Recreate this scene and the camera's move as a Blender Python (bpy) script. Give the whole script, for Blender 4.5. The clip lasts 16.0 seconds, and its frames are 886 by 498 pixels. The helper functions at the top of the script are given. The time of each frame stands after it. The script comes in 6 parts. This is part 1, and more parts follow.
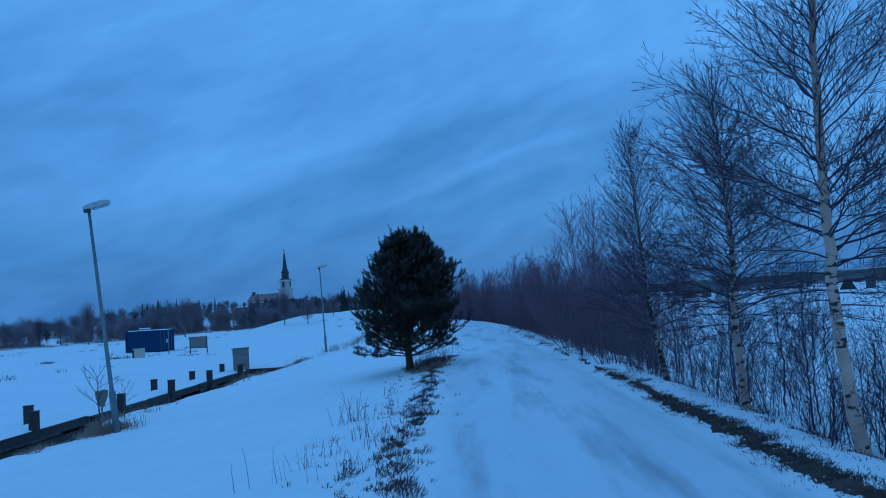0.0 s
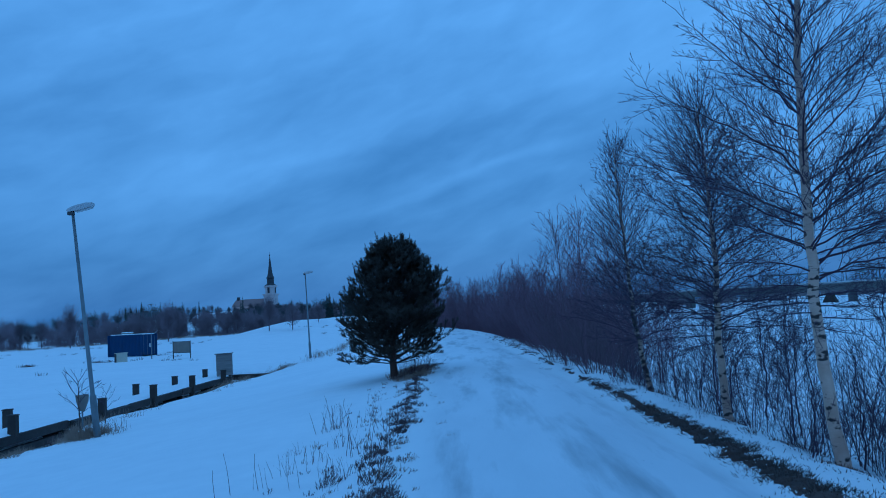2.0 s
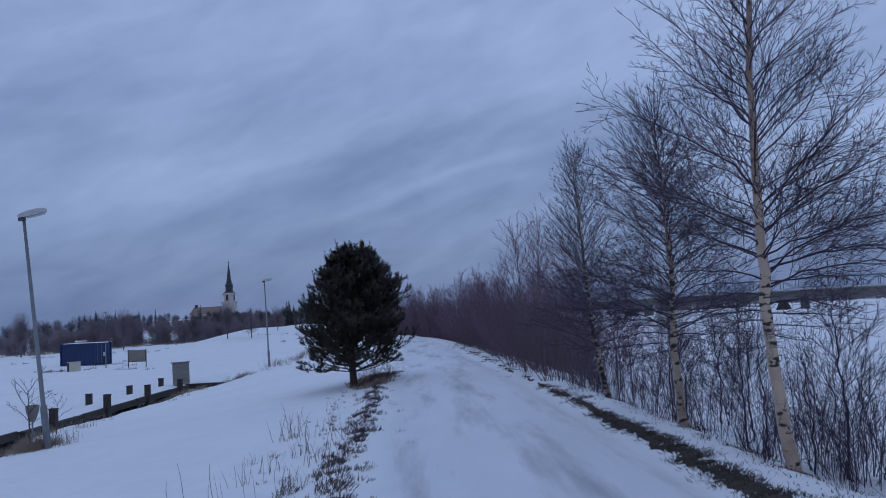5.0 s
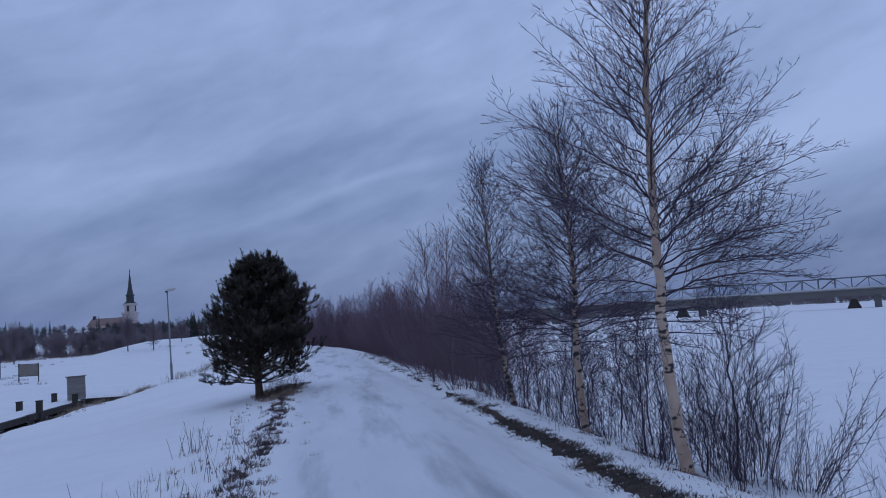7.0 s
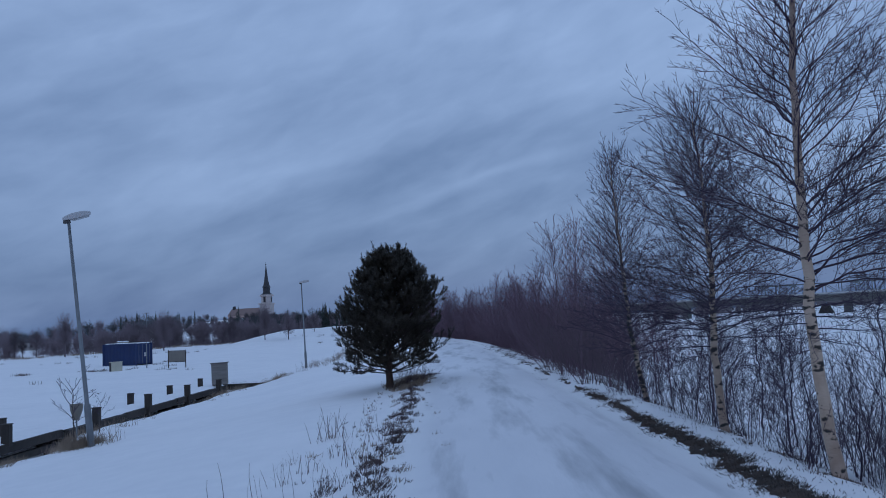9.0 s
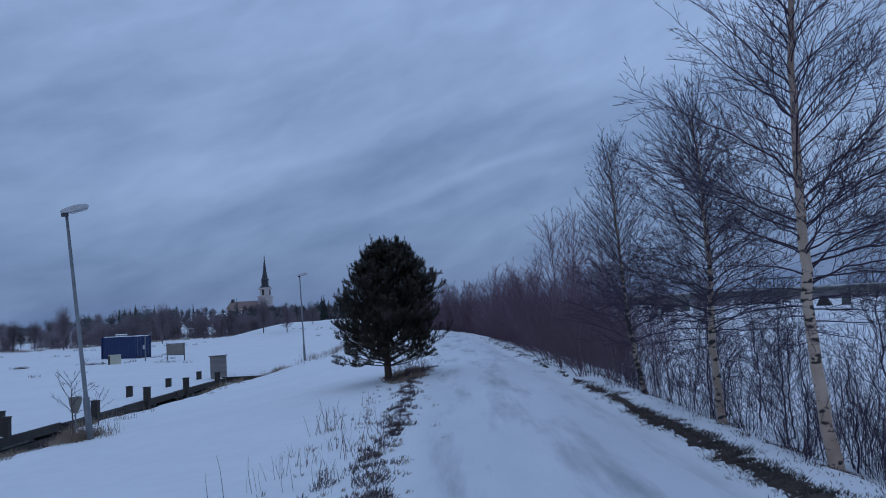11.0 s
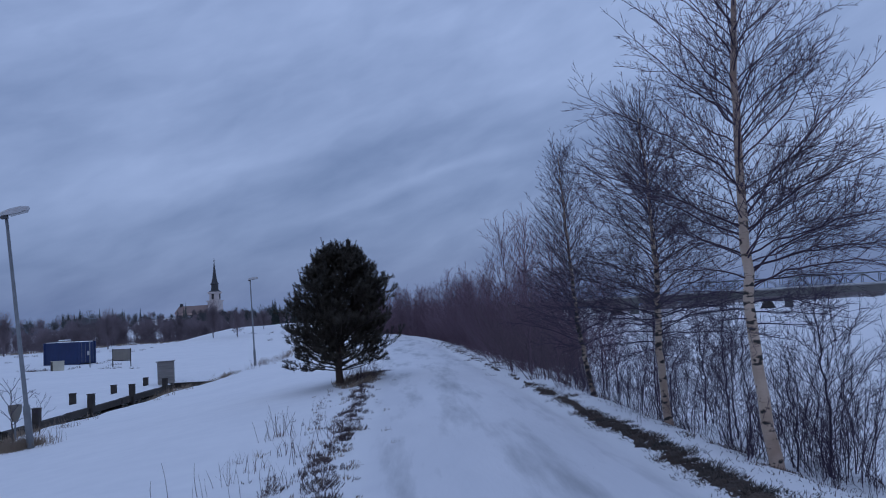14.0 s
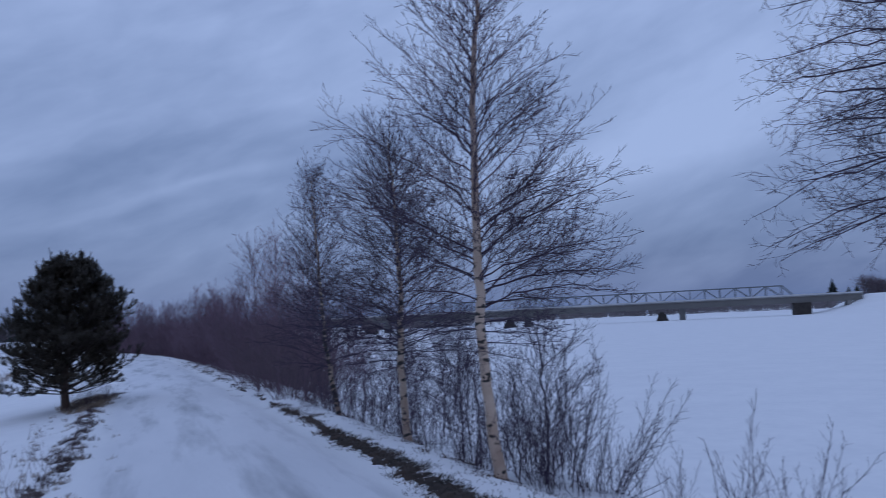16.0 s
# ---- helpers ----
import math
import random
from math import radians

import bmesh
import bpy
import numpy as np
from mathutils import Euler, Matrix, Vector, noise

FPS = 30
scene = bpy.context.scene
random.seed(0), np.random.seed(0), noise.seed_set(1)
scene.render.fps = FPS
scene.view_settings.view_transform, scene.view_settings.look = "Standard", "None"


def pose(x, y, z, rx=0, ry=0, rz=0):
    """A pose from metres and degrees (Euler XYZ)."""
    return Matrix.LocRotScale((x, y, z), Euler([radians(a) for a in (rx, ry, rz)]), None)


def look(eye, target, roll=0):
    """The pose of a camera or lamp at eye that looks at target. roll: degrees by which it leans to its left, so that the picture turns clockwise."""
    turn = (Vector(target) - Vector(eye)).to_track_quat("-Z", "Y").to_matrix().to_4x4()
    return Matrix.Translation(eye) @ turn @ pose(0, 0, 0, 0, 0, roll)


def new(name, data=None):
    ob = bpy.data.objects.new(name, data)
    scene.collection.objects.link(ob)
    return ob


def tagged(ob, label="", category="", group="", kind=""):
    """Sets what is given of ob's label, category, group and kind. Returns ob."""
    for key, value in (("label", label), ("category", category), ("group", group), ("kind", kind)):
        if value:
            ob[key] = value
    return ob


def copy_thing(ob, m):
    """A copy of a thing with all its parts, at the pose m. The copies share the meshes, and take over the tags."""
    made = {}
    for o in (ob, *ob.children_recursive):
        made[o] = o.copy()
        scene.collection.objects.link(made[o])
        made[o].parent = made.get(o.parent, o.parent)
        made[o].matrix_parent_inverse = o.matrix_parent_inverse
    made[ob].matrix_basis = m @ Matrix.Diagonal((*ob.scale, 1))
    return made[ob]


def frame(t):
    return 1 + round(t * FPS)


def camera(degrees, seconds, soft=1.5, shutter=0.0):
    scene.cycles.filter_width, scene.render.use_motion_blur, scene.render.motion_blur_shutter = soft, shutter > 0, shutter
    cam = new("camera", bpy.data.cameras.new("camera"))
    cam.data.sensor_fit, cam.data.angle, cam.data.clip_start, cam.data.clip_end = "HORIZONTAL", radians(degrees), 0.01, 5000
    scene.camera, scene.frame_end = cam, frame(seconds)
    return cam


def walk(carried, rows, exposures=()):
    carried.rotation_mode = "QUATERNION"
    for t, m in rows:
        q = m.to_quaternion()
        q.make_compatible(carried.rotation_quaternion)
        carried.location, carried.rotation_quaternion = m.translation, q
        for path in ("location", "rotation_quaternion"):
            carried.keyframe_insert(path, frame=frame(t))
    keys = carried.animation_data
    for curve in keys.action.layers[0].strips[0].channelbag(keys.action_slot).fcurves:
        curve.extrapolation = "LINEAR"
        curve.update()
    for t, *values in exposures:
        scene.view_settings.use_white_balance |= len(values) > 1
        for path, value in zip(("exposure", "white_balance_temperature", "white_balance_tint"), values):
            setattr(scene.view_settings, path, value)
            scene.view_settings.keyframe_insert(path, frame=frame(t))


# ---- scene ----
# ---------------------------------------------------------------- camera
cam = camera(58.0, 16.0, soft=0.95, shutter=0.3)
EYE, ARM = 1.6, 0.5
ROWS = [  # seconds, turn to the right, tilt up, lean
    (0, -2.17, 4.04, 3.60),
    (0.5, -1.99, 4.46, 3.11),
    (1, -2.12, 4.68, 3.11),
    (1.5, -1.56, 4.60, 2.91),
    (2, -1.16, 4.54, 2.87),
    (2.5, -0.85, 4.57, 2.96),
    (3, -0.74, 4.53, 3.12),
    (3.5, 0.00, 4.77, 3.00),
    (3.7, 0.34, 4.81, 2.85),
    (5.8, 3.72, 5.31, 2.85),
    (6, 4.60, 5.55, 2.73),
    (6.5, 6.74, 5.38, 3.16),
    (7, 8.08, 5.27, 3.34),
    (7.5, 6.81, 5.18, 3.37),
    (8, 4.21, 5.32, 3.40),
    (8.5, 1.09, 5.28, 3.44),
    (9, -0.87, 5.22, 2.71),
    (11.5, -0.77, 4.56, 2.77),
    (12, -0.80, 4.47, 2.87),
    (12.5, -0.51, 4.51, 2.93),
    (13, -0.08, 4.77, 3.00),
    (13.5, 1.18, 4.54, 2.93),
    (14, 2.61, 4.80, 2.98),
    (14.5, 4.71, 5.00, 2.74),
    (15, 8.20, 4.86, 2.35),
    (15.5, 12.98, 4.74, 1.62),
    (16, 19.93, 5.26, 2.73),
]


def held(turn, tilt, lean):
    """The camera at arm's length from a body that turns on the spot."""
    a, p = radians(turn), radians(tilt)
    eye = Vector((ARM * math.sin(a), ARM * math.cos(a), EYE))
    return look(eye, eye + Vector((math.sin(a) * math.cos(p), math.cos(a) * math.cos(p), math.sin(p))), -lean)


EXPOSURES = [  # seconds, stops, kelvin, tint: the white balance settles after two and a half seconds
    (0, -0.33, 3850, -13), (2.4, -0.33, 3850, -13), (2.5, -0.30, 4450, -9), (2.6, -0.13, 6050, 9), (3.5, -0.13, 6000, 7), (5.8, -0.08, 6250, 19), (7.0, -0.08, 6150, 18),
    (8.0, -0.06, 6450, 26), (8.5, -0.08, 6400, 22), (9.0, -0.13, 5950, 9), (12.0, -0.13, 6000, 10), (13.0, -0.1, 6050, 13), (14.0, -0.1, 6150, 17), (14.5, -0.06, 6450, 26),
    (15.0, -0.06, 6150, 18), (15.5, -0.06, 6250, 20), (16.0, -0.08, 6100, 18)]
walk(cam, [(t, held(a, b, c)) for t, a, b, c in ROWS], EXPOSURES)

# ---------------------------------------------------------------- sky and light
world = bpy.data.worlds.new("dusk_sky")
scene.world = world
world.use_nodes = True
wt = world.node_tree
wt.nodes.clear()


def wmath(op, a, b=None):
    n = wt.nodes.new("ShaderNodeMath")
    n.operation = op
    for i, v in enumerate((a, b)):
        if v is None:
            continue
        if isinstance(v, (int, float)):
            n.inputs[i].default_value = v
        else:
            wt.links.new(v, n.inputs[i])
    return n.outputs[0]


tc = wt.nodes.new("ShaderNodeTexCoord")
sep = wt.nodes.new("ShaderNodeSeparateXYZ")
wt.links.new(tc.outputs["Generated"], sep.inputs[0])
az = wmath("ARCTAN2", sep.outputs[0], sep.outputs[1])
comb = wt.nodes.new("ShaderNodeCombineXYZ")
wt.links.new(az, comb.inputs[0])
wt.links.new(sep.outputs[2], comb.inputs[1])


def cloud(angle, stretch, scale, detail, shift):
    """Noise drawn out into streaks that climb at an angle above the horizon."""
    m = wt.nodes.new("ShaderNodeMapping")
    m.vector_type = "TEXTURE"
    m.inputs["Location"].default_value = shift
    m.inputs["Rotation"].default_value = (0, 0, radians(angle))
    m.inputs["Scale"].default_value = (stretch, 1, 1)
    wt.links.new(comb.outputs[0], m.inputs[0])
    n = wt.nodes.new("ShaderNodeTexNoise")
    n.inputs["Scale"].default_value, n.inputs["Detail"].default_value, n.inputs["Roughness"].default_value = scale, detail, 0.5
    n.inputs["Distortion"].default_value = 0.35
    wt.links.new(m.outputs[0], n.inputs["Vector"])
    return n.outputs["Fac"]


drift = wmath("MULTIPLY", wmath("SUBTRACT", cloud(13, 2.5, 9.0, 3.0, (2.0, 0.7, 1)), 0.5), 0.055)
bands = wmath("MULTIPLY", wmath("SUBTRACT", cloud(17, 3.6, 17.0, 6.0, (1.3, 4.2, 2)), 0.5), 0.55)
bands = wmath("ADD", bands, wmath("MULTIPLY", wmath("SUBTRACT", cloud(16, 3.5, 5.0, 3.0, (0.3, 0.2, 0)), 0.5), 0.45))
bands = wmath("ADD", bands, wmath("MULTIPLY", wmath("SUBTRACT", cloud(19, 2.6, 38.0, 7.0, (3.1, 1.7, 4)), 0.5), 0.38))
value = wmath("ADD", wmath("ADD", wmath("MULTIPLY", wmath("MINIMUM", wmath("MAXIMUM", sep.outputs[2], 0.0), 0.42), 1.75), 0.10), bands)
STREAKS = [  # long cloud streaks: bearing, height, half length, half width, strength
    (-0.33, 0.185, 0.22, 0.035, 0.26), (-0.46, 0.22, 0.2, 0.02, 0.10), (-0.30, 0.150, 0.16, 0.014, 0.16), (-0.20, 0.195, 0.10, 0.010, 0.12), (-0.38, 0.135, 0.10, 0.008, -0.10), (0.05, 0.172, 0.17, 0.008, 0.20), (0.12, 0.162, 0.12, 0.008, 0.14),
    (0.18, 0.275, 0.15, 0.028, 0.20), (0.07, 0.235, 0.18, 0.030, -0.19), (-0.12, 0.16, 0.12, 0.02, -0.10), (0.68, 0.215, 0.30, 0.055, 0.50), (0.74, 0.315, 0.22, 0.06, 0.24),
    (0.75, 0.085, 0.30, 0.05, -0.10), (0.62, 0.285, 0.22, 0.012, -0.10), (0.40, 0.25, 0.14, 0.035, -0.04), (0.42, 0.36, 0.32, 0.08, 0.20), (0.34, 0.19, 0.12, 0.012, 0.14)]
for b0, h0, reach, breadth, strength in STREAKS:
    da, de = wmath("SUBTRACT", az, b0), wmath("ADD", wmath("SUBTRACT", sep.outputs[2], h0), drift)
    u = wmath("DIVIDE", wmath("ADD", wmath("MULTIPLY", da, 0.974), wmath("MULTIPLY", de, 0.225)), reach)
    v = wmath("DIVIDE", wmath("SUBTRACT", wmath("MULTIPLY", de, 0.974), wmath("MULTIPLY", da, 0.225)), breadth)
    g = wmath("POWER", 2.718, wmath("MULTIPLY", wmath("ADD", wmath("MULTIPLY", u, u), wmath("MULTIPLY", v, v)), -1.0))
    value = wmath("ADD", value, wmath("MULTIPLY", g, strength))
ramp = wt.nodes.new("ShaderNodeValToRGB")
e = ramp.color_ramp.elements
e[0].position, e[0].color = 0.0, (0.112, 0.180, 0.335, 1)
e[1].position, e[1].color = 1.0, (0.345, 0.462, 0.695, 1)
wt.links.new(value, ramp.inputs[0])
sky = wt.nodes.new("ShaderNodeTexSky")
sky.sky_type, sky.sun_disc = "NISHITA", False
sky.sun_elevation, sky.sun_rotation = radians(3), radians(200)
mix = wt.nodes.new("ShaderNodeMixRGB")
mix.inputs[0].default_value = 0.99
wt.links.new(sky.outputs[0], mix.inputs[1])
wt.links.new(ramp.outputs[0], mix.inputs[2])
bg = wt.nodes.new("ShaderNodeBackground")
bg.inputs["Strength"].default_value = 1.0
out = wt.nodes.new("ShaderNodeOutputWorld")
wt.links.new(mix.outputs[0], bg.inputs[0])
wt.links.new(bg.outputs[0], out.inputs[0])

sun = new("sun", bpy.data.lights.new("sun", "SUN"))
sun.data.energy, sun.data.angle, sun.data.color = 0.05, radians(40), (1.0, 0.94, 0.9)
sun.matrix_world = look((0, 0, 40), (6, 20, 0))

# ---------------------------------------------------------------- materials
def material(name, stops, scale=4.0, detail=5.0, rough=0.8, bump=0.3, bump_scale=20.0, stretch=(1, 1, 1), metal=0.0, coarse=0.6, per_object=0.0, dist=0.02):
    """A procedural surface: a ramp of colours over noise of two scales, with a fine relief."""
    m = bpy.data.materials.new(name)
    m.use_nodes = True
    nt = m.node_tree
    bsdf = nt.nodes["Principled BSDF"]
    co = nt.nodes.new("ShaderNodeTexCoord")
    mp = nt.nodes.new("ShaderNodeMapping")
    mp.inputs["Scale"].default_value = stretch
    nt.links.new(co.outputs["Object"], mp.inputs[0])
    fac = []
    for s, d in ((scale, detail), (scale * 0.17, 3.0)):
        n = nt.nodes.new("ShaderNodeTexNoise")
        n.inputs["Scale"].default_value, n.inputs["Detail"].default_value = s, d
        nt.links.new(mp.outputs[0], n.inputs["Vector"])
        fac.append(n.outputs["Fac"])
    mx = nt.nodes.new("ShaderNodeMix")
    mx.inputs[0].default_value = 1 - coarse
    nt.links.new(fac[1], mx.inputs[2])
    nt.links.new(fac[0], mx.inputs[3])
    ramp = nt.nodes.new("ShaderNodeValToRGB")
    els = ramp.color_ramp.elements
    while len(els) < len(stops):
        els.new(0.5)
    for el, (p, c) in zip(els, stops):
        el.position, el.color = p, (*c, 1)
    nt.links.new(mx.outputs[0], ramp.inputs[0])
    colour = ramp.outputs[0]
    if per_object:
        oi = nt.nodes.new("ShaderNodeObjectInfo")
        hs = nt.nodes.new("ShaderNodeHueSaturation")
        mr = nt.nodes.new("ShaderNodeMapRange")
        mr.inputs[3].default_value, mr.inputs[4].default_value = 1 - per_object, 1 + per_object
        nt.links.new(oi.outputs["Random"], mr.inputs[0])
        nt.links.new(mr.outputs[0], hs.inputs["Value"])
        nt.links.new(colour, hs.inputs["Color"])
        colour = hs.outputs[0]
    nt.links.new(colour, bsdf.inputs["Base Color"])
    bsdf.inputs["Roughness"].default_value, bsdf.inputs["Metallic"].default_value = rough, metal
    if bump:
        bn = nt.nodes.new("ShaderNodeTexNoise")
        bn.inputs["Scale"].default_value, bn.inputs["Detail"].default_value = bump_scale, 5.0
        nt.links.new(mp.outputs[0], bn.inputs["Vector"])
        bp = nt.nodes.new("ShaderNodeBump")
        bp.inputs["Strength"].default_value, bp.inputs["Distance"].default_value = bump, dist
        nt.links.new(bn.outputs["Fac"], bp.inputs["Height"])
        nt.links.new(bp.outputs[0], bsdf.inputs["Normal"])
    return m


SNOW = material("snow", [(0.3, (0.82, 0.825, 0.84)), (0.62, (0.90, 0.90, 0.905))], 2.2, 6, 0.75, 0.45, 9.0, coarse=0.5, dist=0.03)
ALDER_TWIG = material("alder_twig", [(0.3, (0.080, 0.055, 0.066)), (0.7, (0.155, 0.108, 0.122))], 3, 3, 0.8, 0, per_object=0.2)
DARK_TWIG = material("dark_twig", [(0.3, (0.028, 0.018, 0.034)), (0.7, (0.068, 0.044, 0.076))], 6, 3, 0.75, 0, per_object=0.15)
HAZY_TWIG = material("reddish_twig", [(0.3, (0.112, 0.070, 0.092)), (0.7, (0.208, 0.136, 0.170))], 0.9, 3, 0.85, 0, per_object=0.2)
FAR_PINE = material("far_pine_crown", [(0.3, (0.042, 0.046, 0.050)), (0.7, (0.085, 0.088, 0.092))], 0.4, 4, 0.9, 0)
# far shore brush: distance haze is mixed into this paler grey-brown
HAZED_SHORE_TWIG = material("hazy_shore_brush", [(0.3, (0.17, 0.15, 0.155)), (0.7, (0.27, 0.24, 0.245))], 0.05, 3, 0.9, 0)
FAR_TWIG = material("far_twig", [(0.3, (0.122, 0.096, 0.108)), (0.7, (0.225, 0.178, 0.196))], 0.3, 3, 0.9, 0, per_object=0.25)
GREY_BARK = material("grey_bark", [(0.3, (0.06, 0.05, 0.045)), (0.7, (0.15, 0.12, 0.105))], 9, 5, 0.85, 0.5, 30, stretch=(1, 1, 0.25))
PINE_BARK = material("pine_bark", [(0.3, (0.04, 0.028, 0.024)), (0.7, (0.11, 0.068, 0.05))], 8, 6, 0.9, 0.7, 22, stretch=(1, 1, 0.3))
PINE_TWIG = material("pine_twig", [(0.3, (0.022, 0.017, 0.014)), (0.7, (0.055, 0.040, 0.030))], 8, 4, 0.9, 0)
NEEDLE = material("pine_needles", [(0.3, (0.024, 0.019, 0.012)), (0.7, (0.056, 0.043, 0.026))], 3, 4, 0.6, 0)
SPRUCE = material("far_spruce", [(0.3, (0.03, 0.042, 0.04)), (0.7, (0.065, 0.08, 0.07))], 0.4, 4, 0.9, 0, per_object=0.2)
HEATHER = material("dry_heather", [(0.3, (0.042, 0.026, 0.022)), (0.55, (0.095, 0.060, 0.047)), (0.75, (0.17, 0.12, 0.085))], 5, 4, 0.9, 0)
HEATH = material("verge_heather", [(0.3, (0.045, 0.031, 0.034)), (0.55, (0.10, 0.070, 0.070)), (0.75, (0.21, 0.155, 0.14))], 4, 4, 0.9, 0)
WEED = material("dry_weed", [(0.3, (0.10, 0.070, 0.070)), (0.7, (0.235, 0.168, 0.162))], 5, 4, 0.9, 0)
STRAW = material("dry_grass", [(0.3, (0.17, 0.125, 0.09)), (0.7, (0.37, 0.285, 0.21))], 4, 4, 0.85, 0)
SOIL = material("dark_turf", [(0.3, (0.030, 0.023, 0.020)), (0.5, (0.062, 0.045, 0.037)), (0.72, (0.12, 0.085, 0.066))], 6, 6, 0.95, 0.9, 25, dist=0.04)
OLD_WOOD = material("tarred_timber", [(0.3, (0.022, 0.019, 0.018)), (0.7, (0.062, 0.051, 0.044))], 3, 6, 0.85, 0.6, 14, stretch=(1, 1, 1), per_object=0.2)
GREY_WOOD = material("weathered_grey_board", [(0.3, (0.15, 0.14, 0.135)), (0.7, (0.34, 0.32, 0.30))], 3, 6, 0.85, 0.5, 18, stretch=(0.4, 1, 2), per_object=0.2)
GALV = material("galvanised_steel", [(0.3, (0.15, 0.16, 0.17)), (0.7, (0.24, 0.255, 0.27))], 9, 4, 0.5, 0.15, 30, metal=0.35)
DARK_STEEL = material("dark_steel", [(0.3, (0.05, 0.05, 0.055)), (0.7, (0.09, 0.09, 0.095))], 8, 4, 0.5, 0.1, 20, metal=0.3)
LAMP_WHITE = material("lamp_housing", [(0.3, (0.42, 0.42, 0.42)), (0.7, (0.56, 0.55, 0.56))], 6, 4, 0.45, 0.1, 20)
LAMP_GLASS = material("lamp_cover", [(0.3, (0.26, 0.26, 0.26)), (0.7, (0.38, 0.38, 0.38))], 6, 4, 0.2, 0)
BLUE = material("blue_paint", [(0.3, (0.005, 0.018, 0.08)), (0.7, (0.012, 0.034, 0.125))], 0.8, 6, 0.5, 0.2, 6)
CREAM = material("cream_board", [(0.3, (0.45, 0.42, 0.33)), (0.7, (0.60, 0.57, 0.46))], 2, 5, 0.8, 0.2, 10)
BOARD_FACE = material("notice_board_face", [(0.3, (0.15, 0.135, 0.115)), (0.7, (0.25, 0.225, 0.19))], 2, 5, 0.7, 0.2, 10)
PLASTER = material("pale_plaster", [(0.3, (0.46, 0.40, 0.38)), (0.7, (0.60, 0.53, 0.50))], 0.4, 5, 0.9, 0.2, 3)
BRICK_WALL = material("pinkish_plaster", [(0.3, (0.52, 0.37, 0.31)), (0.7, (0.66, 0.48, 0.40))], 0.4, 5, 0.9, 0.2, 3)
ROOF = material("dark_sheet_roof", [(0.3, (0.03, 0.032, 0.036)), (0.7, (0.06, 0.062, 0.07))], 0.4, 5, 0.6, 0.2, 3)
RED_ROOF = material("reddish_roof", [(0.3, (0.20, 0.14, 0.125)), (0.7, (0.29, 0.20, 0.18))], 0.4, 5, 0.8, 0.2, 3)
DARK_GLASS = material("dark_window", [(0.3, (0.02, 0.022, 0.026)), (0.7, (0.04, 0.045, 0.05))], 1, 3, 0.2, 0)
TURF = material("matted_turf_grass", [(0.3, (0.040, 0.027, 0.022)), (0.55, (0.090, 0.060, 0.046)), (0.75, (0.18, 0.12, 0.088))], 2.5, 4, 0.9, 0)
MOSS = material("dark_moss", [(0.3, (0.032, 0.031, 0.029)), (0.55, (0.060, 0.055, 0.049)), (0.75, (0.105, 0.093, 0.077))], 3, 4, 0.9, 0)
CLOD = material("dirty_ice", [(0.3, (0.30, 0.30, 0.31)), (0.7, (0.58, 0.58, 0.60))], 9, 4, 0.7, 0)
PIER = material("dark_pier_stone", [(0.3, (0.085, 0.085, 0.083)), (0.7, (0.15, 0.15, 0.147))], 0.3, 6, 0.9, 0.2, 2)
CONCRETE = material("grey_concrete", [(0.3, (0.20, 0.20, 0.195)), (0.7, (0.32, 0.32, 0.31))], 0.3, 6, 0.9, 0.2, 2)
BRIDGE_STEEL = material("green_grey_steel", [(0.3, (0.115, 0.112, 0.105)), (0.7, (0.17, 0.166, 0.155))], 0.2, 5, 0.6, 0.1, 2)
PALE_RAIL = material("snowy_pale_rail", [(0.3, (0.42, 0.43, 0.44)), (0.7, (0.60, 0.61, 0.62))], 0.2, 5, 0.7, 0.1, 2)
TRUSS_STEEL = material("blue_grey_steel", [(0.3, (0.11, 0.13, 0.15)), (0.7, (0.165, 0.19, 0.21))], 0.2, 5, 0.6, 0.1, 2)
HOUSE_PAINT = material("house_paint", [(0.3, (0.35, 0.33, 0.30)), (0.7, (0.55, 0.52, 0.48))], 0.5, 4, 0.8, 0.1, 4, per_object=0.3)


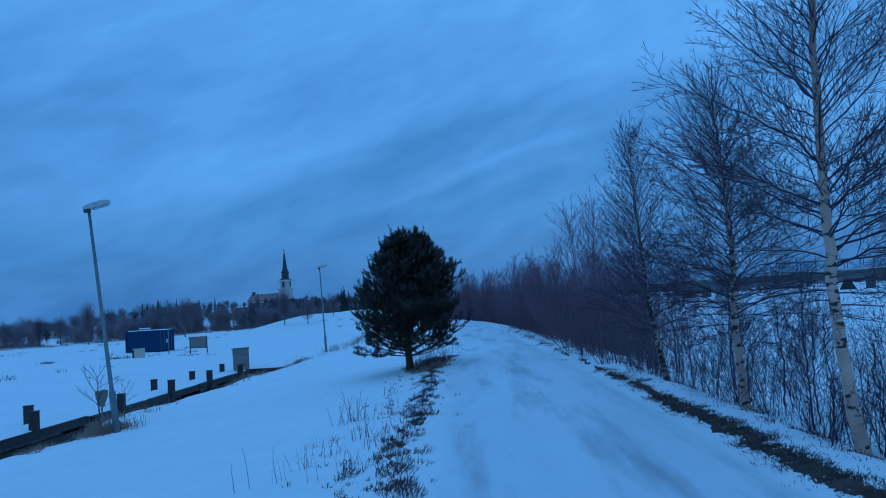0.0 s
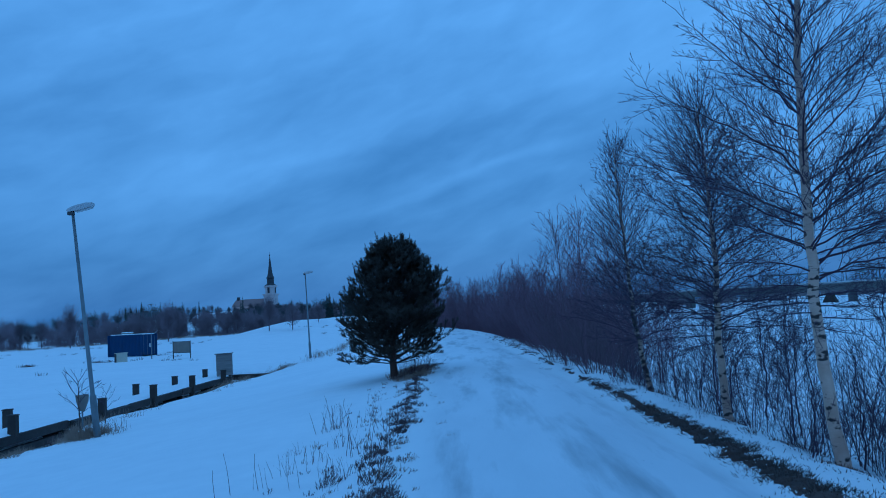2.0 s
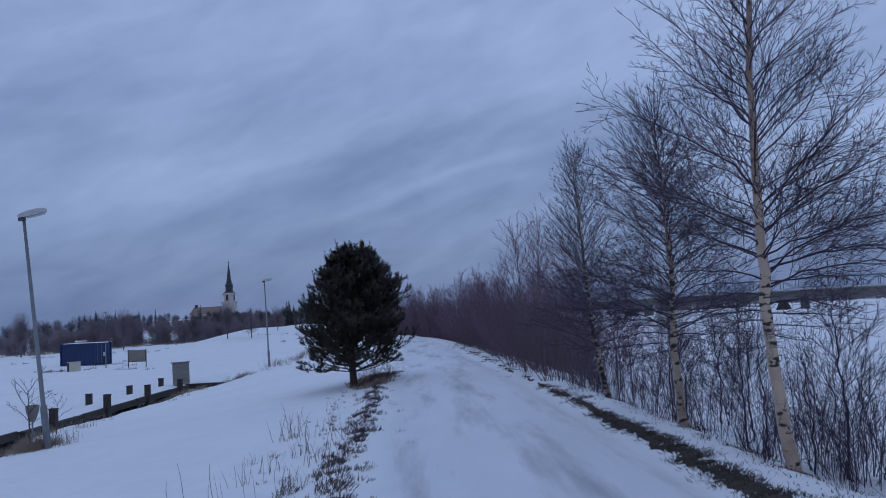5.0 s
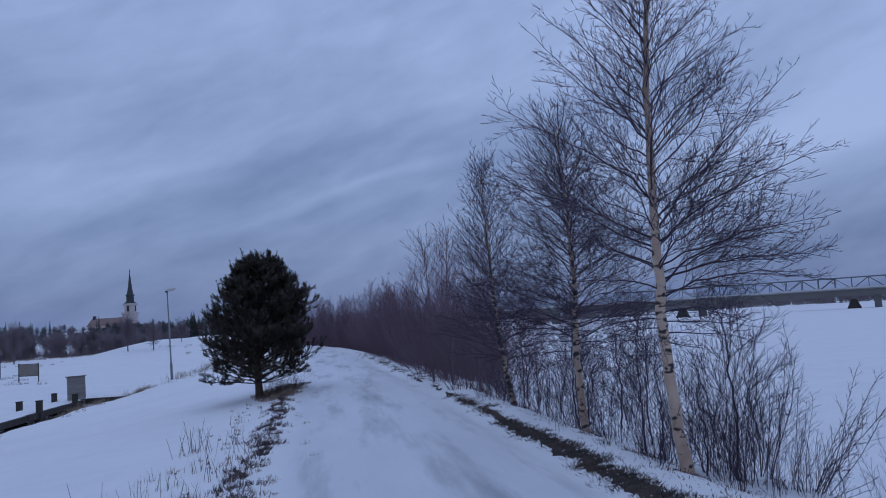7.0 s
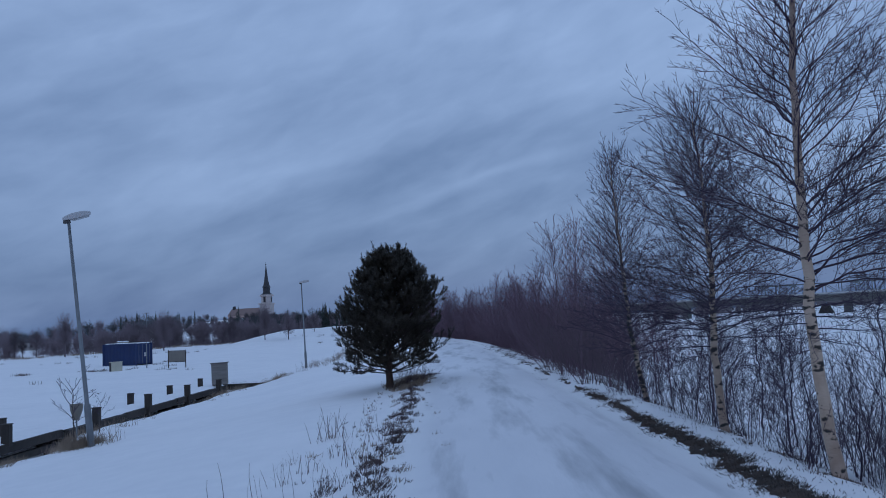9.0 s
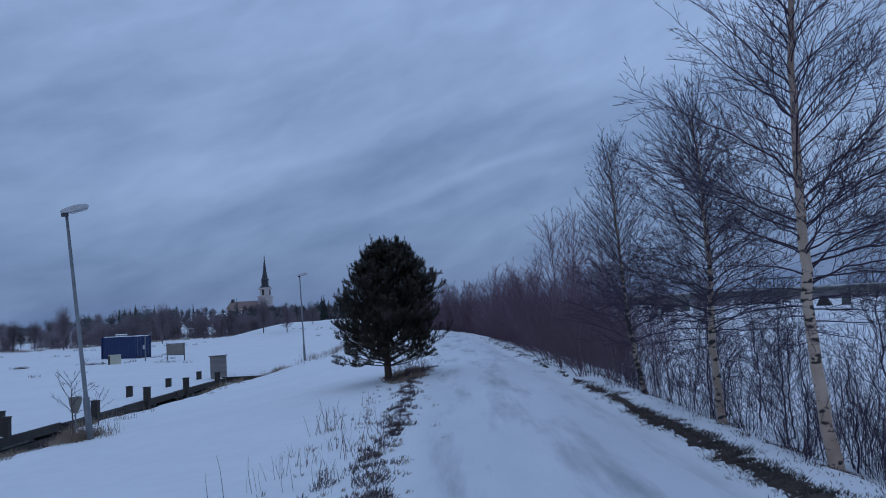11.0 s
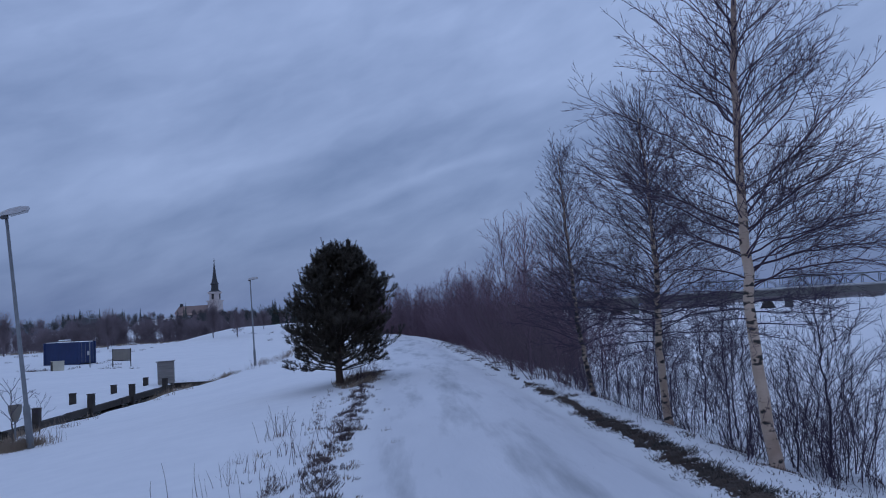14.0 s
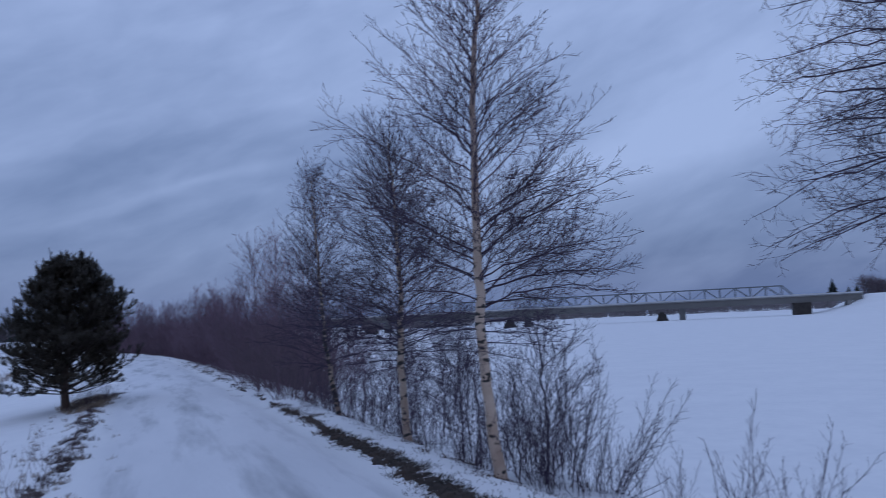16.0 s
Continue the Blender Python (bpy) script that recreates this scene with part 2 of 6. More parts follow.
def birch_bark(name, dark_from, tone):
    m = bpy.data.materials.new(name)
    m.use_nodes = True
    nt = m.node_tree
    L = nt.links.new
    bsdf = nt.nodes["Principled BSDF"]
    co = nt.nodes.new("ShaderNodeTexCoord")

    def noisy(scale, stretch, detail):
        mp = nt.nodes.new("ShaderNodeMapping")
        mp.inputs["Scale"].default_value = stretch
        n = nt.nodes.new("ShaderNodeTexNoise")
        n.inputs["Scale"].default_value, n.inputs["Detail"].default_value = scale, detail
        L(co.outputs["Object"], mp.inputs[0])
        L(mp.outputs[0], n.inputs["Vector"])
        return n.outputs["Fac"]

    def ramp(fac, *stops):
        r = nt.nodes.new("ShaderNodeValToRGB")
        els = r.color_ramp.elements
        while len(els) < len(stops):
            els.new(0.5)
        for el, (p, c) in zip(els, stops):
            el.position, el.color = p, (*c, 1)
        L(fac, r.inputs[0])
        return r.outputs[0]

    def mixed(fac, a, b):
        x = nt.nodes.new("ShaderNodeMixRGB")
        L(fac, x.inputs[0])
        L(a, x.inputs[1])
        L(b, x.inputs[2])
        return x.outputs[0]

    pale = ramp(noisy(3, (1, 1, 1), 5), (0.3, (0.42 * tone, 0.30 * tone, 0.215 * tone)), (0.7, (0.64 * tone, 0.50 * tone, 0.385 * tone)))
    ruddy = ramp(noisy(6, (1, 1, 1), 5), (0.3, (0.20, 0.12, 0.09)), (0.7, (0.42, 0.30, 0.24)))
    dark = ramp(noisy(20, (1, 1, 1), 3), (0.3, (0.02, 0.017, 0.015)), (0.7, (0.06, 0.05, 0.045)))
    sp = nt.nodes.new("ShaderNodeSeparateXYZ")
    L(co.outputs["Object"], sp.inputs[0])
    up = nt.nodes.new("ShaderNodeMapRange")
    up.inputs[1].default_value, up.inputs[2].default_value = 2.2, 5.6
    L(sp.outputs[2], up.inputs[0])
    lenticels = ramp(noisy(7, (1, 1, 5.5), 3), (0.66, (0, 0, 0)), (0.74, (1, 1, 1)))
    # the bark is blackest round the lowest whorl of limbs
    off = nt.nodes.new("ShaderNodeMath")
    off.operation = "SUBTRACT"
    off.inputs[1].default_value = 1.55
    L(sp.outputs[2], off.inputs[0])
    far = nt.nodes.new("ShaderNodeMath")
    far.operation = "ABSOLUTE"
    L(off.outputs[0], far.inputs[0])
    extra = nt.nodes.new("ShaderNodeMapRange")
    extra.inputs[1].default_value, extra.inputs[2].default_value, extra.inputs[3].default_value, extra.inputs[4].default_value = 0.1, 0.75, 0.06, 0.0
    L(far.outputs[0], extra.inputs[0])
    both = nt.nodes.new("ShaderNodeMath")
    both.operation = "ADD"
    L(noisy(7.5, (1.0, 1.0, 2.0), 8), both.inputs[0])
    L(extra.outputs[0], both.inputs[1])
    knots = ramp(both.outputs[0], (dark_from, (0, 0, 0)), (dark_from + 0.05, (1, 1, 1)))
    foot = nt.nodes.new("ShaderNodeMapRange")
    foot.inputs[1].default_value, foot.inputs[2].default_value, foot.inputs[3].default_value, foot.inputs[4].default_value = -0.2, 0.5, 0.75, 0.0
    L(sp.outputs[2], foot.inputs[0])
    c = mixed(up.outputs[0], pale, ruddy)
    c = mixed(foot.outputs[0], c, ruddy)
    c = mixed(lenticels, c, ruddy)
    fewer = nt.nodes.new("ShaderNodeMath")
    fewer.operation = "MULTIPLY"
    thin = nt.nodes.new("ShaderNodeMapRange")
    thin.inputs[1].default_value, thin.inputs[2].default_value, thin.inputs[3].default_value, thin.inputs[4].default_value = 2.0, 3.6, 1.0, 0.3
    L(sp.outputs[2], thin.inputs[0])
    L(knots, fewer.inputs[0])
    L(thin.outputs[0], fewer.inputs[1])
    c = mixed(fewer.outputs[0], c, dark)
    L(c, bsdf.inputs["Base Color"])
    bsdf.inputs["Roughness"].default_value = 0.75
    bp = nt.nodes.new("ShaderNodeBump")
    bp.inputs["Strength"].default_value, bp.inputs["Distance"].default_value = 0.5, 0.01
    L(noisy(14, (1, 1, 3), 5), bp.inputs["Height"])
    L(bp.outputs[0], bsdf.inputs["Normal"])
    return m


BIRCH_BARK = birch_bark("birch_bark", 0.578, 1.0)
GREY_BIRCH = birch_bark("greyish_birch_bark", 0.54, 0.85)
DARK_BIRCH = birch_bark("dark_birch_bark", 0.475, 0.65)


# ---------------------------------------------------------------- mesh building
class Shape:
    """Vertices and faces of one mesh."""

    def __init__(self):
        self.v, self.f = [], []

    def tube(self, pts, radii, sides=5, cap=True):
        pts = [Vector(p) for p in pts]
        n0 = len(self.v)
        axis = (pts[-1] - pts[0]).normalized()
        side = axis.orthogonal().normalized()
        for i, p in enumerate(pts):
            d = (pts[min(i + 1, len(pts) - 1)] - pts[max(i - 1, 0)]).normalized()
            a = (side - d * side.dot(d)).normalized()
            b = d.cross(a)
            for k in range(sides):
                t = 2 * math.pi * k / sides
                self.v.append(p + (a * math.cos(t) + b * math.sin(t)) * radii[i])
        for i in range(len(pts) - 1):
            for k in range(sides):
                j = (k + 1) % sides
                r = n0 + i * sides
                self.f.append((r + k, r + j, r + sides + j, r + sides + k))
        if cap:
            self.f.append(tuple(n0 + k for k in reversed(range(sides))))
            self.f.append(tuple(n0 + (len(pts) - 1) * sides + k for k in range(sides)))
        return self

    def twig(self, p, q, r):
        """A thin three-sided twig that runs out to a point."""
        d = q - p
        a = d.orthogonal().normalized() * r
        b = d.normalized().cross(a)
        k = len(self.v)
        self.v += [p + a, p - a * 0.5 + b * 0.866, p - a * 0.5 - b * 0.866, q]
        self.f += [(k, k + 1, k + 3), (k + 1, k + 2, k + 3), (k + 2, k, k + 3)]

    def box(self, lo, hi, m=None, taper=(0, 0)):
        (x0, y0, z0), (x1, y1, z1) = lo, hi
        n0 = len(self.v)
        tx, ty = taper
        for z, a, b in ((z0, 0, 0), (z1, tx, ty)):
            for x, y in ((x0 + a, y0 + b), (x1 - a, y0 + b), (x1 - a, y1 - b), (x0 + a, y1 - b)):
                p = Vector((x, y, z))
                self.v.append(m @ p if m else p)
        self.f += [tuple(n0 + i for i in q) for q in ((3, 2, 1, 0), (4, 5, 6, 7), (0, 1, 5, 4), (1, 2, 6, 5), (2, 3, 7, 6), (3, 0, 4, 7))]
        return self

    def bar(self, a, b, w, h=None):
        """A square bar from a to b."""
        a, b = Vector(a), Vector(b)
        d = (b - a).normalized()
        s = d.cross(Vector((0, 0, 1)))
        s = s.normalized() if s.length > 0.01 else Vector((1, 0, 0))
        u = s.cross(d)
        h = h or w
        n0 = len(self.v)
        for p in (a, b):
            for i, j in ((-1, -1), (1, -1), (1, 1), (-1, 1)):
                self.v.append(p + s * (i * w / 2) + u * (j * h / 2))
        self.f += [tuple(n0 + i for i in q) for q in ((3, 2, 1, 0), (4, 5, 6, 7), (0, 1, 5, 4), (1, 2, 6, 5), (2, 3, 7, 6), (3, 0, 4, 7))]
        return self

    def lathe(self, profile, sides=12, m=None):
        """Rings of (radius, height) about the z axis."""
        n0 = len(self.v)
        for r, z in profile:
            for k in range(sides):
                t = 2 * math.pi * (k + 0.5) / sides
                p = Vector((r * math.cos(t), r * math.sin(t), z))
                self.v.append(m @ p if m else p)
        for i in range(len(profile) - 1):
            for k in range(sides):
                j = (k + 1) % sides
                r = n0 + i * sides
                self.f.append((r + k, r + j, r + sides + j, r + sides + k))
        self.f.append(tuple(n0 + k for k in reversed(range(sides))))
        self.f.append(tuple(n0 + (len(profile) - 1) * sides + k for k in range(sides)))
        return self

    def mesh(self, name, mat, smooth=False):
        me = bpy.data.meshes.new(name)
        me.from_pydata([tuple(p) for p in self.v], [], self.f)
        me.materials.append(mat)
        if smooth:
            me.polygons.foreach_set("use_smooth", [True] * len(me.polygons))
        me.update()
        return me


def part(name, shape, mat, parent=None, label="", smooth=False, bevel=0.0):
    ob = new(name, shape.mesh(name, mat, smooth))
    if bevel:
        b = ob.modifiers.new("bevel", "BEVEL")
        b.width, b.segments, b.limit_method = bevel, 2, "ANGLE"
    if parent:
        ob.parent = parent
    if label:
        tagged(ob, label)
    return ob


def thing(name, label, category, place=(0, 0, 0), turn=0.0, group="", kind=""):
    ob = new(name)
    ob.empty_display_size = 0.2
    ob.matrix_world = pose(*place, 0, 0, turn)
    return tagged(ob, label, category, group, kind)


def smoothstep(a, b, x):
    t = min(max((x - a) / (b - a), 0.0), 1.0)
    return t * t * (3 - 2 * t)


# ---------------------------------------------------------------- the lie of the land
def middle(y):
    """The track's centre line."""
    y = max(y, -40)
    return 1.15 - 0.012 * y - 0.0003 * min(y, 160) ** 2 - 0.0018 * min(max(y - 50, 0), 90) ** 2


def land(x, y):
    u = x - middle(y)
    fine = noise.noise((x * 0.9, y * 0.9, 0.3)) * 0.02 + noise.noise((x * 0.25, y * 0.25, 4)) * 0.06
    if u >= 0:
        z = -0.02 * min(u, 1.7) ** 2 + 0.10 * smoothstep(1.35, 1.8, u) - 0.36 * smoothstep(2.05, 3.4, u) - 3.12 * smoothstep(3.2, 10.5, u)
        fine *= smoothstep(1.4, 2.4, u) * (1 - 0.8 * smoothstep(9, 14, u))
        if u < 4.5 and y < 60:                                 # lumpy snow on the shoulder
            fine += (0.035 * noise.noise((x * 2.3, y * 1.7, 6)) + 0.02 * noise.noise((x * 5.5, y * 4.5, 6))) * smoothstep(1.85, 2.3, u) * (1 - smoothstep(3.4, 4.5, u))
        if u > 400:
            z += 14 * smoothstep(560, 900, math.hypot(x * 0.6, y * 0.8)) * 0.4
        return z + fine
    u = -u
    z = -0.02 * min(u, 1.7) ** 2 - 0.10 * smoothstep(1.7, 2.6, u) - 0.85 * smoothstep(2.2, 12.0, u) - 0.22 * min(max(u - 2.2, 0) / 8.5, 1.3)
    fine *= smoothstep(1.4, 2.4, u)
    if u < 4 and y < 40:                                       # drifted snow between the heather tufts
        fine += (0.05 * noise.noise((x * 2.6, y * 1.5, 11)) + 0.03 * noise.noise((x * 6.5, y * 4.0, 11)) + 0.03) * smoothstep(1.6, 2.0, u) * (1 - smoothstep(2.7, 3.8, u))
    edge = 1 - smoothstep(53, 63, y)                          # the basin with the jetty ends there
    drift = 0.75 * noise.noise((0, y * 0.19, 3)) + 0.25 * noise.noise((0, y * 0.8, 3)) - 0.15 + 0.9 * (1 - smoothstep(21, 26, y)) + 0.45 * smoothstep(27, 31, y) * (1 - smoothstep(54, 60, y)) + 0.5 * smoothstep(38, 44, y) * (1 - smoothstep(53, 59, y))
    z -= edge * 1.10 * smoothstep(-11.3 + drift, -12.8 + drift * 0.6, x) * (1 if x > -14 else 1 - 0.84 * smoothstep(-14.2, -15.2, x))
    z -= (1 - edge) * 0.15 * smoothstep(-11, -16, x)
    far = smoothstep(-14, -20, x)
    z = z * (1 - far) + far * (-1.65 + 0.25 * noise.noise((x * 0.03, y * 0.03, 2)))
    z += 3.1 * smoothstep(112, 165, y) * smoothstep(-50, -33, x) * (1 - smoothstep(260, 420, y))
    z += 10.0 * math.exp(-(((x + 108) / 70) ** 2 + ((y - 450) / 150) ** 2)) + 2.0 * smoothstep(260, 700, y) * smoothstep(-30, -90, x)
    return z + fine


def graded(stops):
    """Coordinates with steps that widen: (from, to, step)."""
    out = []
    for a, b, s in stops:
        n = max(1, round((b - a) / s))
        out += [a + (b - a) * i / n for i in range(n)]
    return out + [stops[-1][1]]


def ground_sheet():
    xs = graded([(-3000, -600, 300), (-600, -150, 30), (-150, -40, 5), (-40, -16, 1.0), (-16, -9, 0.25), (-9, -2.5, 0.3), (-2.5, 6, 0.11), (6, 12, 0.3), (12, 40, 2), (40, 200, 16), (200, 800, 50), (800, 3000, 275)])
    ys = graded([(-300, -20, 28), (-20, 2, 1.5), (2, 22, 0.12), (22, 40, 0.3), (40, 70, 0.8), (70, 260, 4), (260, 600, 20), (600, 3600, 250)])
    s = Shape()
    s.v = [(x, y, land(x, y)) for y in ys for x in xs]
    w = len(xs)
    s.f = [(j * w + i, j * w + i + 1, j * w + w + i + 1, j * w + w + i) for j in range(len(ys) - 1) for i in range(w - 1)]
    ob = part("ground", s, SNOW, smooth=True)
    return tagged(ob, "snow-covered bank, field and frozen river plain", "ground", kind="structure")


ground_sheet()


def road_material():
    m = material("packed_snow", [(0.3, (0.70, 0.71, 0.74)), (0.6, (0.83, 0.83, 0.85))], 1.6, 6, 0.6, 0.4, 12, stretch=(1, 0.22, 1), dist=0.02)
    nt = m.node_tree
    L = nt.links.new
    bsdf = nt.nodes["Principled BSDF"]
    was = bsdf.inputs["Base Color"].links[0].from_socket
    co = nt.nodes.new("ShaderNodeTexCoord")
    mp = nt.nodes.new("ShaderNodeMapping")
    mp.inputs["Scale"].default_value = (1.7, 0.2, 1)
    mp.inputs["Location"].default_value = (0.4, 0.2, 0)
    L(co.outputs["Object"], mp.inputs[0])
    n = nt.nodes.new("ShaderNodeTexNoise")
    n.inputs["Scale"].default_value, n.inputs["Detail"].default_value, n.inputs["Roughness"].default_value = 0.8, 6, 0.6
    L(mp.outputs[0], n.inputs["Vector"])
    r = nt.nodes.new("ShaderNodeValToRGB")
    r.color_ramp.elements[0].position, r.color_ramp.elements[1].position = 0.49, 0.68
    r.color_ramp.elements[1].color = (0.7, 0.7, 0.7, 1)
    L(n.outputs["Fac"], r.inputs[0])
    mx = nt.nodes.new("ShaderNodeMixRGB")
    mx.inputs[2].default_value = (0.32, 0.335, 0.355, 1)
    L(r.outputs[0], mx.inputs[0])
    L(was, mx.inputs[1])
    trodden = nt.nodes.new("ShaderNodeAttribute")              # loose snow creeps in from both sides
    trodden.attribute_name = "trodden"
    edge = nt.nodes.new("ShaderNodeMixRGB")
    edge.inputs[1].default_value = (0.86, 0.863, 0.872, 1)
    L(trodden.outputs["Fac"], edge.inputs[0])
    L(mx.outputs[0], edge.inputs[2])
    L(edge.outputs[0], bsdf.inputs["Base Color"])
    return m


def road_strip():
    """The trodden and driven snow of the track, with two shallow ruts."""
    ys = graded([(-12, 3, 0.6), (3, 26, 0.13), (26, 60, 0.5), (60, 170, 2.5)])
    n = 44
    s, wear = Shape(), []
    for y in ys:
        wl = 1.72 + 0.14 * noise.noise((0, y * 0.5, 7)) + 0.06 * noise.noise((0, y * 2.1, 7))
        wr = 1.50 + 0.08 * noise.noise((0, y * 0.6, 17)) + 0.05 * noise.noise((0, y * 2.5, 17))
        for i in range(n + 1):
            u = -wl + (wl + wr) * i / n
            x = middle(y) + u
            rim = smoothstep(0.0, 0.45, min(u + wl, wr - u))
            rut = sum(math.exp(-((u - c - 0.08 * noise.noise((c, y * 0.25, 1))) / 0.2) ** 2) for c in (-0.75, 0.72))
            rough = noise.noise((x * 2.2, y * 1.1, 9)) * 0.010 + noise.noise((x * 6, y * 3, 9)) * 0.005
            s.v.append((x, y, land(x, y) + 0.003 + 0.034 * rim - 0.014 * rut * rim + rough * rim))
            wear.append(rim)
    w = n + 1
    s.f = [(j * w + i, j * w + i + 1, j * w + w + i + 1, j * w + w + i) for j in range(len(ys) - 1) for i in range(n)]
    ob = part("road", s, road_material(), smooth=True)
    ob.data.attributes.new("trodden", "FLOAT", "POINT").data.foreach_set("value", wear)
    return tagged(ob, "snow-covered gravel track with worn icy wheel ruts", "road", kind="structure")


road_strip()


# ---------------------------------------------------------------- trees and bushes
def bend(rng, start, way, length, steps, lift, wobble):
    """A polyline that leaves start along way and turns slowly up (lift > 0) or down."""
    pts, d, p = [Vector(start)], Vector(way).normalized(), Vector(start)
    for _ in range(steps):
        d = (d + Vector((rng.gauss(0, wobble), rng.gauss(0, wobble), rng.gauss(0, wobble) + lift))).normalized()
        p = p + d * (length / steps)
        pts.append(p)
    return pts


def at(pts, s):
    f = s * (len(pts) - 1)
    i = min(int(f), len(pts) - 2)
    return pts[i].lerp(pts[i + 1], f - i), (pts[i + 1] - pts[i]).normalized()


def aside(rng, d, angle, up=0.25):
    """A way that leaves d by about angle degrees, rather upwards."""
    s = Vector((rng.gauss(0, 1), rng.gauss(0, 1), rng.gauss(0, 1) + up))
    s = (s - d * s.dot(d)).normalized()
    a = radians(rng.gauss(angle, 8))
    return d * math.cos(a) + s * math.sin(a)


def fork(rng, pts, radius, depth, per_metre, ratio, thick, fine, angle=38, up=0.3, droop=0.0, least=0.16):
    """Side twigs of a branch and theirs in turn, as tubes in fine."""
    length = sum((b - a).length for a, b in zip(pts, pts[1:]))
    n = max(2, round(length * per_metre))
    for i in range(n):
        s = 0.12 + 0.86 * (i + rng.random()) / n
        p, d = at(pts, s)
        reach = max(length * ratio * (1.12 - s) * rng.uniform(0.6, 1.25), least)
        r = max(radius * (1 - 0.75 * s) * 0.55, thick)
        way = aside(rng, d, angle if depth > 1 else angle * 0.8, up)
        if depth == 1 and thick > 0.004:
            fine.twig(p, p + way * reach, thick)
            continue
        steps = 4 if depth > 1 and reach > 0.25 else 3 if thick < 0.004 and reach > 0.2 else 2
        q = bend(rng, p, way, reach, steps, droop + 0.05, 0.13)
        m = len(q)
        fine.tube(q, [r * (1 - 0.75 * k / (m - 1)) for k in range(m)], 3, False)
        if depth > 1:
            fork(rng, q, r, depth - 1, per_metre * 1.35, ratio, thick, fine, angle, up, droop, least)


def bare_tree(name, label, category, seed, trunk, radius, limbs, per_metre, thick, depth=2, bark=None, twig=None, fixed=(), first=0.2, spread=None, elevation=(25, 60), ratio=0.5, group="", droop=0.0, whole=False, least=0.16, arch=(0.0, 0.07), angle=38):
    """A leafless tree at the origin: the trunk's points, limbs by number or given as (height share, azimuth, elevation, length)."""
    rng = random.Random(seed)
    tree = thing(name, label, category, group=group)
    trunk = [Vector(p) for p in trunk]
    n = 22
    line = [at(trunk, i / n)[0] for i in range(n + 1)]
    line = [p + Vector((rng.gauss(0, 0.012), rng.gauss(0, 0.012), 0)) * (0 if i == 0 else 1) for i, p in enumerate(line)]
    radii = [radius * ((1 - 0.93 * i / n) ** 0.8) * (1.32 if i == 0 else 1.08 if i == 1 else 1.0) for i in range(n + 1)]
    wood = Shape().tube(line, radii, 10)
    height = trunk[-1].z - trunk[0].z
    fine, plan = Shape(), list(fixed)
    for i in range(limbs):
        s = first + (0.97 - first) * (i + rng.random()) / limbs
        az = i * 137.5 + rng.uniform(-30, 30)
        el = elevation[0] + (elevation[1] - elevation[0]) * s + rng.uniform(-10, 10)
        plan.append((s, az, el, spread(s) * rng.uniform(0.75, 1.15)))
    limb_shapes = []
    for k, (s, az, el, length) in enumerate(plan):
        p, _ = at(line, s)
        a, b = radians(az), radians(el)
        way = Vector((math.cos(a) * math.cos(b), math.sin(a) * math.cos(b), math.sin(b)))
        q = bend(rng, p, way, length, 9, rng.uniform(*arch), 0.115)
        r = max(min(radius * (1 - 0.85 * s) * 0.42, 0.003 + length * 0.0048), thick * 1.6)
        limb = fine if whole or k >= len(fixed) else Shape()
        limb.tube(q, [max(r * (1 - 0.85 * i / 9), thick) for i in range(10)], 5 if r > 0.012 else 4, False)
        if limb is not fine:
            limb_shapes.append(limb)
        fork(rng, q, r, depth, per_metre, ratio, thick, fine, angle, droop=droop, least=least)
    part("trunk", wood, bark or GREY_BARK, tree, smooth=True)
    for limb in limb_shapes:
        part("limb", limb, twig or DARK_TWIG, tree, smooth=True)
    tagged(part("crown", fine, twig or DARK_TWIG, tree), kind="stuff")
    return tree


def bush(name, label, seed, stems, height, lean, thick, per_metre=5.0, depth=2, twig=None, base=0.15, ratio=0.5, group="", joined=False, angle=36, reach_step=1.0):
    """A many-stemmed leafless shrub at the origin."""
    rng = random.Random(seed)
    shrub = thing(name, label, "shrub", group=group)
    wood, fine = Shape(), Shape()
    for i in range(stems):
        if not joined:
            wood = Shape()
        a = rng.uniform(0, 2 * math.pi)
        t = abs(rng.gauss(0, lean))
        h = height * rng.uniform(0.55, 1.05)
        r = 0.002 + h * 0.0026
        p = Vector((math.cos(a), math.sin(a), 0)) * base * rng.random()
        p.z = -0.06
        q = bend(rng, p, (math.cos(a) * math.sin(t), math.sin(a) * math.sin(t), math.cos(t)), h, 8, 0.03, 0.10)
        wood.tube(q, [max(r * (1 - 0.85 * k / 8), thick) for k in range(9)], 5, False)
        n = max(5, round(h * per_metre))
        for k in range(n):
            f = 0.16 + 0.83 * (k + rng.random()) / n
            b, d = at(q, f)
            reach = max(h * ratio * 0.5 * (1.1 - 0.9 * f) * rng.uniform(0.5, 1.2), 0.07 * h)
            sprout(rng, fine, b, leave(rng, d, 1 if k % 2 else -1, angle, 60), reach, max(r * (1 - 0.85 * f) * 0.6, thick), 3 - depth, 2, (0.1 * reach_step, 0.1 * reach_step, 0.075 * reach_step), 0.5, thick, angle, 0.11, 0.03, 0.06 * h)
        if not joined:
            part("stem", wood, twig or DARK_TWIG, shrub, smooth=True)
    if joined:
        tagged(part("stem", wood, twig or DARK_TWIG, shrub, smooth=True), kind="stuff")
    tagged(part("crown", fine, twig or DARK_TWIG, shrub), kind="stuff")
    return shrub


def stand(ob, x, y, turn=0.0, size=1.0, sink=0.04):
    ob.matrix_basis = pose(x, y, land(x, y) - sink, 0, 0, turn) @ Matrix.Diagonal((size, size, size, 1))
    return ob


def another(ob, x, y, turn=0.0, size=1.0, sink=0.04):
    return stand(copy_thing(ob, Matrix()), x, y, turn, size, sink)


